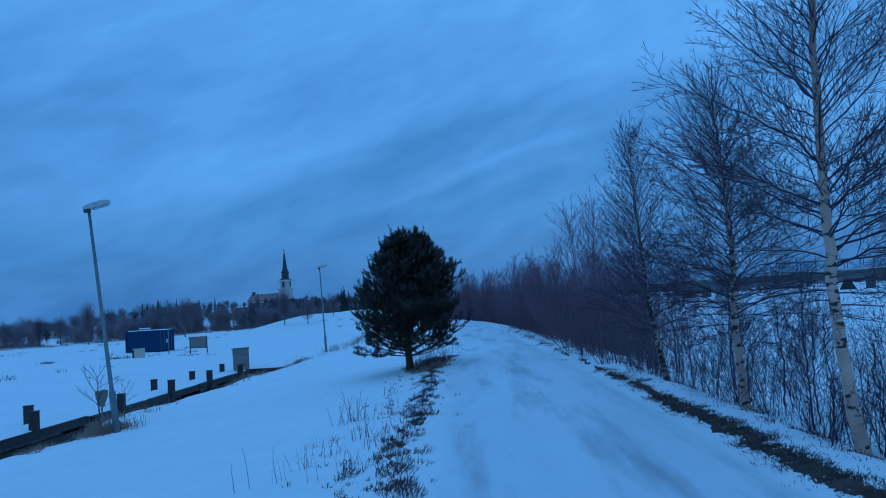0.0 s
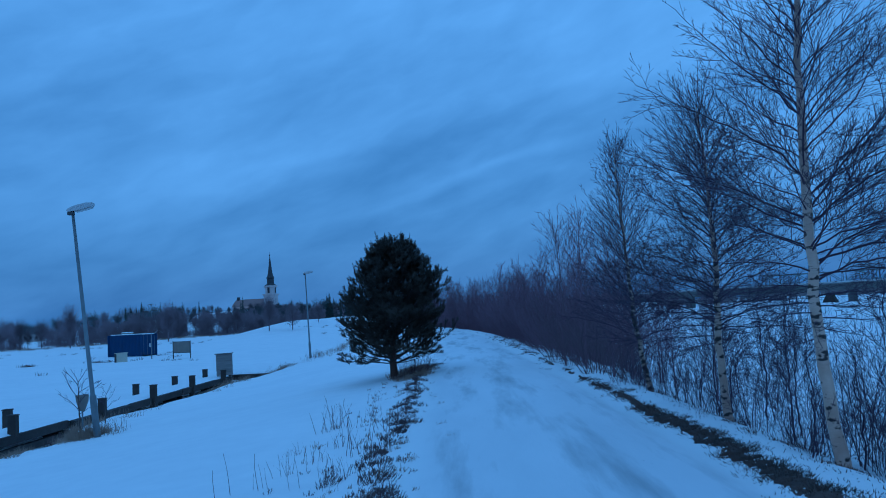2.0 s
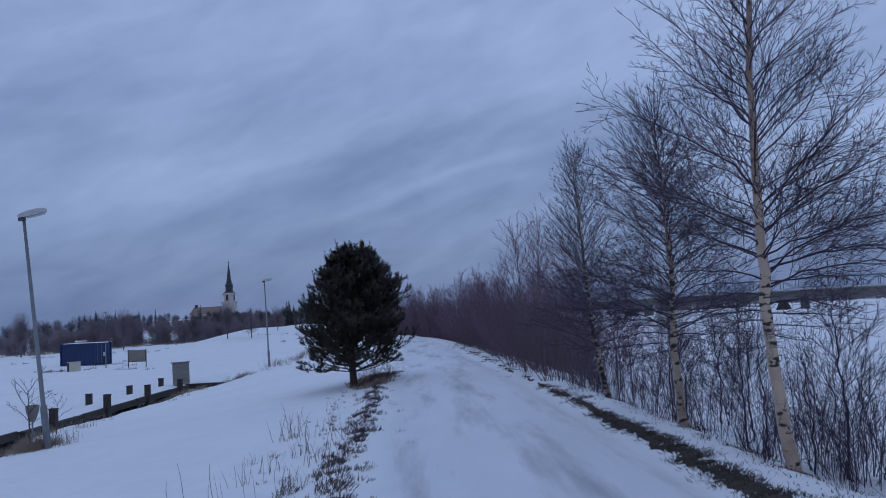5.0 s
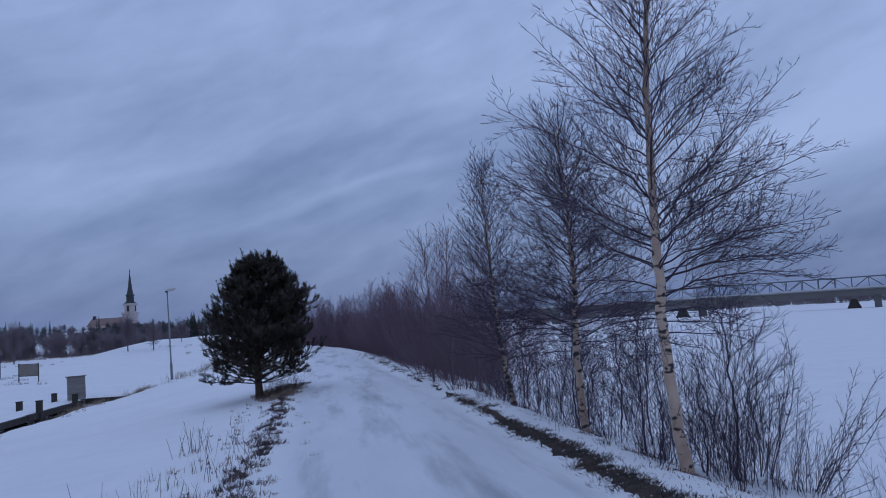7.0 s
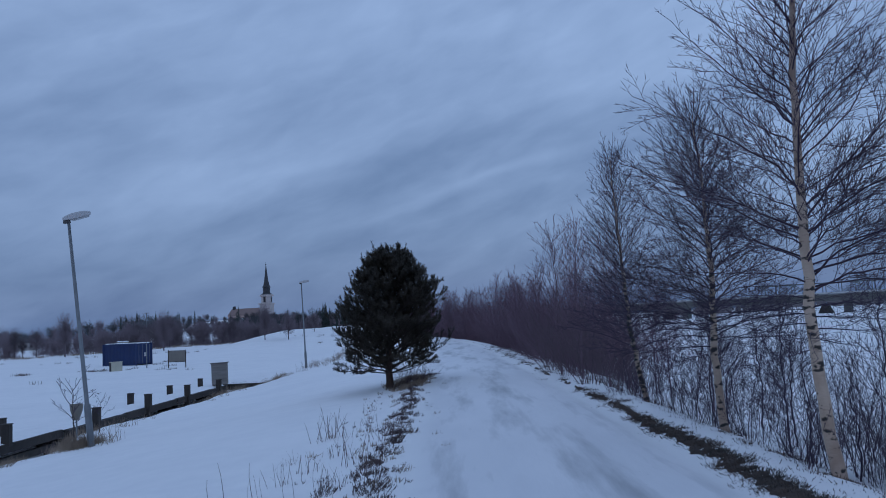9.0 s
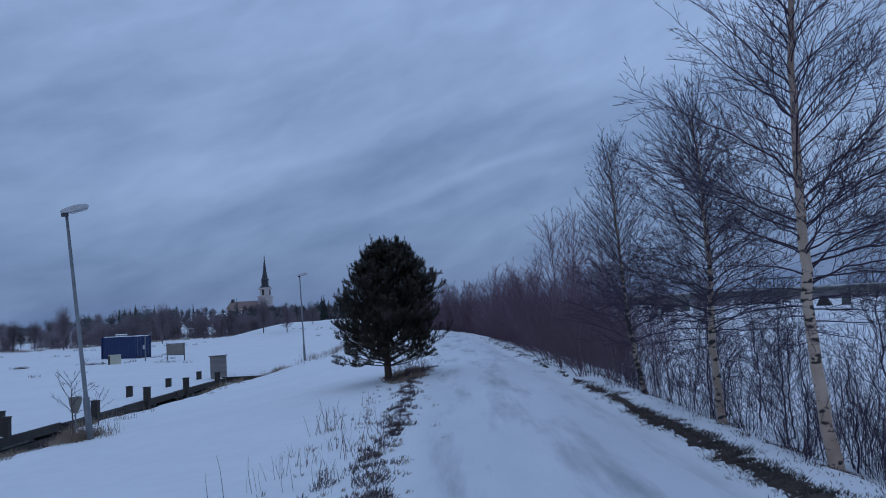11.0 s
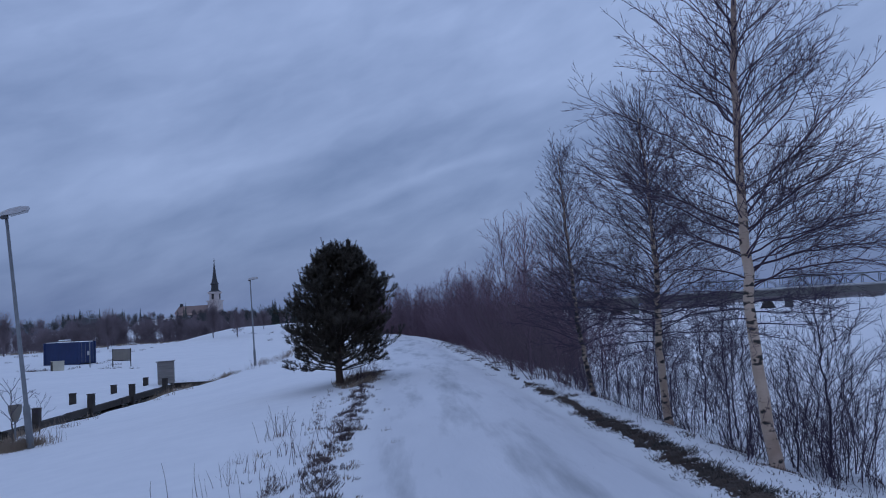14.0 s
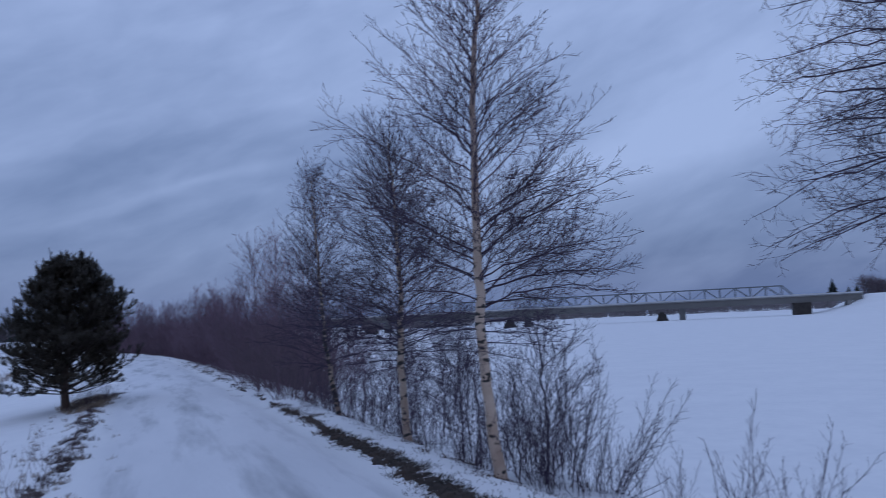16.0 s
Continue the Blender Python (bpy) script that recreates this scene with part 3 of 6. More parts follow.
def rel(points, base):
    return [Vector(p) - Vector(base) for p in points]


def sprout(rng, fine, p, d, length, r, order, depth, spacing, ratio, thick, angle=46, wobble=0.11, lift=0.02, least=0.10, bare=0.12, taper=0.8):
    """A branch that zigzags from node to node and bears smaller ones on alternate sides."""
    step = spacing[min(order, len(spacing) - 1)]
    n = max(2, round(length / step))
    pts, d, turn, kids = [p], d.normalized(), rng.choice((-1, 1)), []
    for i in range(n):
        f = (i + 1) / n
        d = (d + Vector((rng.gauss(0, wobble), rng.gauss(0, wobble), rng.gauss(0, wobble) + lift))).normalized()
        p = p + d * (length / n)
        pts.append(p)
        if order < depth and bare < f < 0.995:
            turn = -turn
            reach = max(length * ratio * (1.05 - 0.85 * f) * rng.uniform(0.65, 1.25), least * rng.uniform(0.7, 1.3))
            kids.append((p, leave(rng, d, turn, angle), reach, max(r * (1 - taper * f) * 0.62, thick)))
    if n == 2 and order >= depth:
        fine.twig(pts[0], pts[-1], r)
    else:
        fine.tube(pts, [max(r * (1 - taper * k / n), thick * 0.6) for k in range(n + 1)], 3, False)
    for q, way, reach, kr in kids:
        sprout(rng, fine, q, way, reach, kr, order + 1, depth, spacing, ratio, thick, angle, wobble, lift, least, bare, taper)


def leave(rng, d, turn, angle, roll=38):
    """The way of a side branch: to one side of d, in a plane that lies rather flat."""
    s = d.cross(Vector((0, 0, 1)))
    s = s.normalized() if s.length > 0.05 else Vector((1, 0, 0))
    u = s.cross(d)
    t = radians(rng.gauss(14, roll))
    s = s * (turn * math.cos(t)) + u * math.sin(t)
    a = radians(rng.gauss(angle, 9))
    return d * math.cos(a) + s * math.sin(a)


def birch_tree(label, seed, trunk, radius, limbs, spread, climb, fixed=(), first=1.6, thick=0.0026, spacing=(0.15, 0.10, 0.07), ratio=0.5, depth=3, lift=0.02, angle=36, twig=None, fork_at=0.12, bark=None, wobble=0.075):
    """A leafless birch: limbs by number, or given as (height, azimuth, elevation at the root, at the end, length)."""
    rng = random.Random(seed)
    tree = thing("birch", label, "tree", group="birches along the track")
    trunk = [Vector(p) for p in trunk]
    n = 26
    line = [at(trunk, i / n)[0] for i in range(n + 1)]
    line = [p + Vector((rng.gauss(0, 0.011), rng.gauss(0, 0.011), 0)) * (0 if i == 0 else 1) for i, p in enumerate(line)]
    top, foot = line[-1].z, line[0].z
    girth = [radius * (1 - 0.94 * (p.z - foot) / (top - foot)) ** 0.85 * (1.35 if i == 0 else 1.1 if i == 1 else 1.0) for i, p in enumerate(line)]
    part("trunk", Shape().tube(line, girth, 10), bark or BIRCH_BARK, tree, smooth=True)
    plan = [(z, az, e0, e1, length, True) for z, az, e0, e1, length in fixed]
    for i in range(limbs):
        f = ((i + rng.random()) / limbs) ** 0.92
        z = first + (top - 0.15 - first) * f
        e0, e1 = climb(f)
        plan.append((z, i * 137.5 + rng.uniform(-25, 25), e0 + rng.uniform(-9, 9), e1 + rng.uniform(-9, 9), spread(f) * rng.uniform(0.72, 1.12), False))
    fine = Shape()
    for z, az, e0, e1, length, own in plan:
        k = next((i for i in range(n) if line[i + 1].z >= z), n - 1)
        p = line[k].lerp(line[k + 1], min(max((z - line[k].z) / (line[k + 1].z - line[k].z), 0), 1))
        thickest = girth[k] * 0.46
        r = max(min(thickest, 0.003 + length * 0.0048), thick * 1.5)
        steps = max(6, round(length / 0.15))
        pts, bearing, kids, turn, drift = [p], radians(az), [], 1, rng.gauss(0, 0.018)
        for i in range(steps):
            f = (i + 1) / steps
            el = radians(e0 + (e1 - e0) * f ** 0.7 + rng.gauss(0, 6))
            bearing += drift + rng.gauss(0, wobble)
            d = Vector((math.cos(bearing) * math.cos(el), math.sin(bearing) * math.cos(el), math.sin(el)))
            p = p + d * (length / steps)
            pts.append(p)
            if fork_at < f:
                for _ in range(1 if rng.random() < 0.75 else 2):
                    turn = -turn
                    reach = max(length * ratio * 1.15 * (1.06 - 0.86 * f) * rng.uniform(0.5, 1.2), 0.16)
                    kids.append((p, leave(rng, d, turn, angle), min(reach, 1.2), max(r * (1 - 0.8 * f) * 0.55, thick)))
        limb = Shape() if own else fine
        limb.tube(pts, [max(r * (1 - 0.85 * i / steps), thick) for i in range(steps + 1)], 5 if own else 4, False)
        if own:
            part("limb", limb, twig or DARK_TWIG, tree, smooth=True)
        for q, way, reach, kr in kids:
            sprout(rng, fine, q, way, reach, kr, 1, depth, spacing, ratio * 0.78, thick, angle, wobble, lift, 0.08)
    tagged(part("crown", fine, twig or DARK_TWIG, tree), kind="stuff")
    return tree


# the three birches along the track
B1 = (3.64, 8.6, -0.08)
birch = birch_tree("tall leafless birch with pale dark-knotted bark beside the track", 11,
                   rel([(3.67, 8.6, -0.36), (3.57, 8.6, 0.67), (3.50, 8.6, 1.41), (3.52, 8.6, 2.33), (3.54, 8.6, 3.6), (3.62, 8.6, 4.6), (3.66, 8.6, 5.4), (3.68, 8.6, 6.3), (3.7, 8.6, 7.2)], B1),
                   0.067, 98, lambda f: 1.56 - 1.0 * f, lambda f: (36 + 32 * f, 10 + 52 * f),
                   fixed=[(2.40, 186, 20, 30, 2.1), (1.95, 355, 20, -3, 2.1), (1.8, 8, 22, -12, 1.6), (2.1, 335, 26, 4, 1.7), (2.82, 174, 44, 36, 2.0), (3.46, 183, 52, 34, 1.7), (3.75, 177, 56, 42, 1.6), (4.2, 168, 66, 56, 1.4), (4.5, 186, 62, 50, 1.2), (2.44, 350, 62, 36, 2.1), (2.6, 9, 42, 22, 1.9), (1.75, 358, 30, -8, 2.0), 
                          (3.3, 8, 48, 38, 1.65), (3.8, 354, 56, 48, 1.4), (4.3, 14, 50, 42, 1.35), (1.89, 4, 46, -4, 2.1), (1.85, 186, 24, -6, 1.5), (1.70, 160, 10, -14, 1.1), (1.62, 20, 12, -16, 1.1),
                          (1.45, 200, 2, -18, 0.9), (1.52, 335, 8, -10, 1.0), (2.05, 265, 34, 6, 1.6), (2.1, 95, 34, 8, 1.7), (2.3, 150, 38, 14, 1.9), (2.35, 320, 40, 12, 1.9), (1.30, 10, 0, -20, 0.7), (1.2, 170, -4, -22, 0.7), (1.4, 0, 6, -20, 1.0), (1.55, 180, 8, -16, 1.2), (1.35, 240, 4, -18, 0.9), (1.6, 300, 8, -14, 1.1)],
                   first=1.95, spacing=(0.15, 0.078, 0.058), ratio=0.62, lift=0.012, thick=0.0029)
stand(birch, B1[0], B1[1]).location.z = -0.038
B2 = (3.6, 12.0, 0)
birch2 = birch_tree("slender leafless birch with greyish-white knotted bark", 23,
                    rel([(3.68, 12, -0.32), (3.62, 12, 0.5), (3.60, 12, 1.05), (3.64, 12, 2.24), (3.62, 12, 3.2), (3.58, 12, 3.8), (3.53, 12, 4.45)], B2),
                    0.066, 88, lambda f: 1.9 - 1.1 * f, lambda f: (26 + 36 * f, 2 + 52 * f),
                    fixed=[(1.0, 200, 10, -16, 1.2), (1.2, 340, 12, -14, 1.3), (1.3, 160, 16, -12, 1.4), (1.15, 30, 10, -14, 1.2), (1.5, 0, 20, -8, 1.5), (1.4, 190, 18, -10, 1.5), (0.9, 10, 4, -20, 0.9), (1.25, 180, 10, -14, 1.4), (1.1, 185, 8, -12, 1.3), (1.45, 20, 16, -6, 1.4), (1.7, 178, 34, 6, 1.8), (2.2, 5, 36, 18, 1.7), (2.5, 182, 40, 26, 1.8), (1.6, 250, 20, -4, 1.4), (3.0, 175, 46, 36, 1.6), (2.9, 5, 50, 36, 1.5), (3.3, 190, 54, 44, 1.3)],
                    first=1.2, spacing=(0.15, 0.085, 0.065), ratio=0.6, thick=0.0027, lift=0.012, bark=GREY_BIRCH)
stand(birch2, B2[0], B2[1]).location.z = -0.026
B3 = (3.4, 15.7, 0)
birch3 = birch_tree("thin leafless birch with dark-blotched bark among shrubs", 37,
                    rel([(3.48, 15.7, -0.32), (3.32, 15.7, 0.6), (3.22, 15.7, 1.2), (3.10, 15.7, 3.0), (3.06, 15.7, 3.9), (3.02, 15.7, 4.9)], B3),
                    0.060, 92, lambda f: 1.7 - 1.1 * f, lambda f: (30 + 38 * f, 14 + 56 * f),
                    fixed=[(0.9, 190, 26, -2, 1.2), (1.2, 10, 30, 4, 1.3), (1.9, 165, 44, 24, 1.4), (2.9, 20, 56, 50, 1.1), (3.0, 170, 56, 50, 1.0)],
                    first=0.95, spacing=(0.16, 0.095, 0.075), ratio=0.62, thick=0.0032, lift=0.012, bark=DARK_BIRCH)
stand(birch3, B3[0], B3[1], 0, 0.94).location.z = 0.0

# the birch whose outer branches hang in at the river side
near_birch = birch_tree("leafless birch on the river bank with fine hanging branch ends", 51,
                        [(0, 0, -0.05), (0.05, 0, 1.5), (0.02, 0.03, 3), (0.0, 0, 4.5), (0.05, 0, 6.5)], 0.08, 44, lambda f: 2.0 - 1.3 * f, lambda f: (34 + 30 * f, -6 + 50 * f),
                        fixed=[(3.3, 142, 22, -6, 1.8), (3.45, 130, 26, -4, 1.9), (3.6, 150, 22, -8, 2.0), (3.9, 138, 28, 0, 2.0), (4.1, 152, 32, 4, 2.0), (3.4, 165, 20, -10, 1.8), (4.4, 142, 38, 10, 1.9), (3.2, 120, 20, -8, 1.8), (3.1, 158, 14, -22, 1.8), (3.3, 134, 12, -26, 1.8), (3.7, 145, 26, -14, 2.1), (4.0, 160, 26, -8, 2.0), (4.3, 132, 34, -2, 2.1), (4.7, 148, 42, 8, 2.0), (3.0, 170, 4, -26, 1.6), (3.0, 150, 0, -14, 2.0), (3.2, 156, 2, -12, 2.1), (3.0, 140, 10, -20, 2.1), (2.9, 158, 6, -22, 2.0), (3.5, 141, 16, -16, 2.3), (3.3, 151, 8, -20, 2.2), (3.8, 148, 18, -18, 2.3), (4.2, 144, 24, -8, 2.2), (4.6, 155, 34, 0, 2.1)],
                        first=2.9, spacing=(0.12, 0.062, 0.045), ratio=0.5, thick=0.0021, lift=-0.03, angle=48, wobble=0.17)
stand(near_birch, 5.85, 3.85).location.z = -0.636


def pine_tree():
    rng = random.Random(5)
    tree = thing("pine", "young dark green Scots pine with a rounded bushy crown", "tree")
    line = [Vector(p) for p in ((0, 0, -0.1), (-0.03, 0, 0.5), (-0.02, 0, 1.0), (0.05, 0, 1.75), (0.10, 0, 2.5), (0.12, 0, 3.4))]
    part("trunk", Shape().tube(line, [0.12, 0.095, 0.085, 0.065, 0.045, 0.012], 9), PINE_BARK, tree, smooth=True)
    wood, green = Shape(), Shape()

    def shoot(p, d, length, full=0.072):
        """A shoot with its bottle brush of needles."""
        d = d.normalized()
        s = d.orthogonal().normalized()
        b = d.cross(s)
        n = max(14, round(length * 150))
        for i in range(n):
            t = i * 2.4 + rng.random()
            root = p + d * (length * (i / n))
            way = (d * rng.uniform(0.4, 1.1) + (s * math.cos(t) + b * math.sin(t))).normalized()
            tip = root + way * full * rng.uniform(0.8, 1.25)
            w = way.cross(d).normalized() * 0.0082
            k = len(green.v)
            green.v += [root - w, root + w, tip]
            green.f.append((k, k + 1, k + 2))

    outline = [(0.40, 0.75), (0.6, 1.2), (1.0, 1.30), (1.35, 1.42), (1.8, 1.5), (2.2, 1.46), (2.6, 1.28), (3.0, 1.06), (3.35, 0.78), (3.6, 0.5), (3.85, 0.2)]

    def reach_at(z):
        for (za, ra), (zb, rb) in zip(outline, outline[1:]):
            if z <= zb:
                return ra + (rb - ra) * max(0.0, (z - za) / (zb - za))
        return 0.2

    for i in range(150):
        f = (i + rng.random()) / 150
        tip = 0.52 + 3.2 * (f ** 0.86)
        az = i * 2.4 + rng.uniform(-0.5, 0.5)
        lobe = noise.noise((math.cos(az) * 1.7, math.sin(az) * 1.7, tip * 1.4))
        full = reach_at(tip) * rng.uniform(0.78, 1.03) * (1 + (0.30 if tip > 1.3 else 0.20) * lobe)
        low = tip < 1.25
        z = min(max(tip - (0.30 if low else 0.55) * full, 0.42), 3.2)
        p = at(line, 0.15)[0]
        for k in range(60):
            if at(line, k / 60)[0].z >= z:
                p = at(line, k / 60)[0]
                break
        end = Vector((p.x + math.cos(az) * full, p.y + math.sin(az) * full, tip))
        out = Vector((math.cos(az), math.sin(az), 0))
        q = bend(rng, p, end - p - Vector((0, 0, 0.08)), (end - p).length, 6, 0.03, 0.05)
        wood.tube(q, [0.022 * (1 - 0.8 * k / 6) for k in range(7)], 4, False)
        for k in range(14):
            t = 0.25 + 0.75 * (k + rng.random()) / 14
            if low and (t < 0.46 or rng.random() < 0.22):
                continue                                       # the lower storey is bare inside
            a, ad = at(q, min(t, 0.99))
            sub = bend(rng, a, leave(rng, ad, 1 if k % 2 else -1, 48, 30), full * 0.32 * (1.25 - t) + 0.13, 3, 0.10 if low else 0.2, 0.06)
            wood.tube(sub, [0.008, 0.007, 0.006, 0.004], 3, False)
            for e in (0.5, 0.75, 0.92, 1.0):
                r, rd = at(sub, min(e, 0.99))
                up = Vector((0, 0, rng.uniform(0.15, 0.6) if low else rng.uniform(0.4, 1.1)))
                shoot(r, aside(rng, rd, 40 if e < 0.95 else 16, 0.4) + up + out * 0.2, rng.uniform(0.08, 0.14))
        r, rd = at(q, 0.98)
        for _ in range(3):                                     # a whorl of candles at the branch's end
            shoot(r, rd * 0.7 + out * 0.3 + Vector((rng.gauss(0, 0.3), rng.gauss(0, 0.3), 0.35 if low else 1.0)), rng.uniform(0.12, 0.2))
    for i in range(34):                                       # upright leading shoots on the crown's top
        a = rng.uniform(0, 6.28)
        rad = 1.15 * math.sqrt(rng.random())
        z = 3.62 - 0.78 * rad * rad + rng.uniform(-0.26, 0.2)
        p = Vector((0.08 + math.cos(a) * rad, math.sin(a) * rad, z))
        q = bend(rng, p - Vector((0, 0, 0.3)), (math.cos(a) * 0.35, math.sin(a) * 0.35, 1), 0.48, 3, 0.1, 0.08)
        wood.tube(q, [0.008, 0.007, 0.006, 0.004], 3, False)
        for e in (0.2, 0.4, 0.6, 0.8):
            r, rd = at(q, e)
            shoot(r, aside(rng, rd, 26), 0.15, 0.055)
        shoot(at(q, 0.9)[0], Vector((math.cos(a) * 0.2, math.sin(a) * 0.2, 1)), rng.uniform(0.14, 0.24), 0.05)
    tagged(part("branch", wood, PINE_TWIG, tree), kind="stuff")
    tagged(part("foliage", green, NEEDLE, tree, "dark green needle brushes"), kind="stuff")
    return tree


pine = stand(pine_tree(), -1.98, 22.9, 0, 1.025)

# ---------------------------------------------------------------- scrub on the river bank
scrub = [bush("willow_bush", "leafless willow shrub of thin dark stems on the snowy bank", 100 + i, n, h, l, 0.0023, pm, 2, DARK_TWIG, b, 0.68, group="willow scrub on the bank", angle=40)
         for i, (n, h, l, pm, b) in enumerate([(7, 2.25, 0.22, 14.0, 0.28), (8, 1.6, 0.36, 14, 0.25), (9, 1.15, 0.45, 13, 0.2), (11, 2.4, 0.3, 11, 0.4)])]
SCRUB = [(0, 4.75, 9.2, 0, 0.9), (1, 5.2, 12.0, 40, 0.8), (2, 4.85, 8.45, 80, 0.7), (3, 5.1, 11.0, 10, 0.8)]
for k, x, y, a, s in SCRUB:
    stand(scrub[k], x, y, a, s)
rng = random.Random(8)
MORE = [(0, 4.35, 9.3, 0.8), (1, 4.5, 8.7, 0.95), (1, 4.75, 8.5, 0.8), (1, 4.15, 9.8, 0.8), (1, 4.1, 10.4, 0.8), (0, 4.3, 12.6, 0.75), (2, 4.0, 13.6, 1.0), (1, 4.3, 14.2, 0.9), (0, 4.1, 15.2, 0.9), (1, 3.9, 16.9, 0.8),
        (2, 3.9, 9.3, 0.75), (2, 4.2, 11.4, 0.8), (0, 5.4, 14.5, 0.9), (2, 5.2, 17.0, 0.9), (2, 4.4, 8.2, 0.6), (2, 4.7, 8.15, 0.6),
        (2, 3.75, 9.4, 0.6), (2, 3.85, 10.1, 0.7), (2, 3.7, 10.9, 0.55), (2, 3.95, 11.6, 0.8), (2, 3.8, 12.7, 0.7), (1, 4.1, 13.1, 0.7), (2, 3.6, 13.3, 0.6), (2, 3.65, 14.3, 0.8), (1, 3.9, 14.9, 0.8), (2, 3.5, 16.4, 0.8), (2, 3.45, 9.0, 0.45), (2, 4.0, 8.2, 0.55), (1, 4.05, 8.35, 0.7), (2, 5.25, 8.5, 0.6), (1, 3.25, 15.5, 0.65), (1, 3.65, 15.3, 0.75), (2, 3.1, 16.2, 0.8), (1, 3.35, 17.0, 0.7), (2, 3.4, 14.9, 0.8), (1, 4.6, 9.0, 0.9), (2, 4.5, 9.45, 0.8), (2, 4.9, 9.7, 0.8), (2, 4.2, 8.9, 0.7), (2, 4.35, 9.0, 0.8)]
for k, x, y, s in MORE:
    another(scrub[k], x, y, rng.uniform(0, 360), s)

leaning = bush("willow_bush", "bare willow shrub leaning out over the frozen river", 170, 7, 1.65, 0.30, 0.0026, 15, 2, DARK_TWIG, 0.2, 0.62, group="willow scrub on the bank", angle=38)
stand(leaning, 5.1, 8.55).matrix_basis @= pose(0, 0, 0, 0, 36, 0)
low = bush("willow_bush", "low bare willow shrub leaning out over the frozen river", 171, 8, 0.8, 0.4, 0.0026, 15, 2, DARK_TWIG, 0.25, 0.62, group="willow scrub on the bank", angle=38)
stand(low, 4.95, 8.4).matrix_basis @= pose(0, 0, 0, 0, 30, 0)
wands = [bush("willow_bush", "sparse bare willow wands low on the river bank", 180 + i, n, h, 0.24, 0.0027, 10, 2, DARK_TWIG, 0.2, 0.62, group="willow scrub on the bank", angle=32) for i, (n, h) in enumerate([(8, 1.62), (7, 1.65), (5, 1.5)])]
for ob, x, y in zip(wands, (6.2, 6.75, 7.5), (8.0, 7.7, 7.5)):
    stand(ob, x, y)
for k, x, y, s in [(2, 6.4, 7.9, 0.7), (2, 5.6, 8.2, 0.6), (2, 6.95, 7.6, 0.8), (2, 7.75, 7.4, 0.8), (2, 5.5, 8.05, 0.5), (1, 8.5, 7.0, 0.9)]:
    another(wands[k], x, y, rng.uniform(0, 360), s)
leader = bare_tree("sapling", "dark upright willow sapling with a fan of fine twigs", "tree", 175, [(0, 0, -0.1), (0.03, 0, 0.8), (-0.01, 0.02, 1.5), (-0.04, 0, 2.25)], 0.016, 34, 9, 0.0024, 2, DARK_TWIG, DARK_TWIG,
                   first=0.16, spread=lambda s: 1.25 - 0.85 * s, elevation=(34, 62), ratio=0.6, group="saplings under the birches", whole=True, angle=34)
stand(leader, 4.43, 9.0)
for x, y, a, k in ((4.15, 11.0, 80, 0.85), (4.6, 11.9, 200, 0.85), (3.95, 13.0, 30, 0.85), (4.25, 14.4, 150, 0.9), (5.3, 15.0, 20, 1.1)):
    another(leader, x, y, a, k)
for k, (x, y, h) in enumerate([(3.35, 8.7, 0.95), (3.85, 11.7, 1.0), (3.95, 10.4, 1.1), (3.75, 13.8, 1.0)]):
    fan = bush("willow_bush", "small fan-shaped bare shrub at a birch's foot", 150 + k, 7, h, 0.5, 0.0022, 11, 2, DARK_TWIG, 0.12, 0.6, group="willow scrub on the bank", angle=40)
    stand(fan, x, y)
for k, (x, y, h) in enumerate([(3.95, 9.9, 1.5), (4.15, 9.2, 1.35), (3.9, 12.6, 1.5)]):
    young = bare_tree("sapling", "thin leafless sapling between the birches", "tree", 160 + k, [(0, 0, -0.1), (0.02, 0, h * 0.4), (-0.02, 0.02, h * 0.7), (0, 0, h)], 0.012, 14, 9, 0.0021, 2, DARK_TWIG, DARK_TWIG,
                      first=0.2, spread=lambda s: h * (0.62 - 0.4 * s), elevation=(24, 62), ratio=0.55, group="saplings under the birches", whole=True)
    stand(young, x, y)

alder = bush("alder_bush", "dense dark leafless alder with spreading limbs beside the track", 190, 15, 2.9, 0.5, 0.0036, 9, 1, ALDER_TWIG, 0.35, 0.75, group="thicket beside the track", angle=42, reach_step=1.3)
stand(alder, 2.95, 19.0)
another(alder, 2.75, 21.8, 120, 0.85)
another(alder, 3.5, 21.0, 240, 1.05)
another(alder, 3.45, 17.3, 60, 0.55)
another(alder, 3.05, 16.7, 310, 0.45)
another(alder, 3.85, 18.4, 170, 0.55)
another(alder, 2.7, 24.5, 10, 0.95)

# the thicket that follows the track into the distance
thicket = [bush("alder_bush", "dense leafless reddish-brown shrub in the thicket beside the track", 200 + i, n, h, l, 0.0052, pm, 2, HAZY_TWIG, b, 0.8, group="thicket beside the track", joined=True, angle=36, reach_step=1.7)
           for i, (n, h, l, pm, b) in enumerate([(15, 3.3, 0.34, 10, 0.7), (16, 2.7, 0.44, 10.5, 0.7), (13, 4.0, 0.28, 9.5, 0.7)])]
deep = [bush("alder_bush", "dense leafless reddish-brown shrub farther along the track", 250 + i, n, h, l, 0.0105, pm, 2, HAZY_TWIG, b, 0.8, group="thicket beside the track", joined=True, angle=36, reach_step=2.2)
        for i, (n, h, l, pm, b) in enumerate([(14, 3.6, 0.34, 10, 0.9), (15, 2.9, 0.44, 10.5, 1.0), (13, 4.3, 0.28, 9.5, 0.9)])]
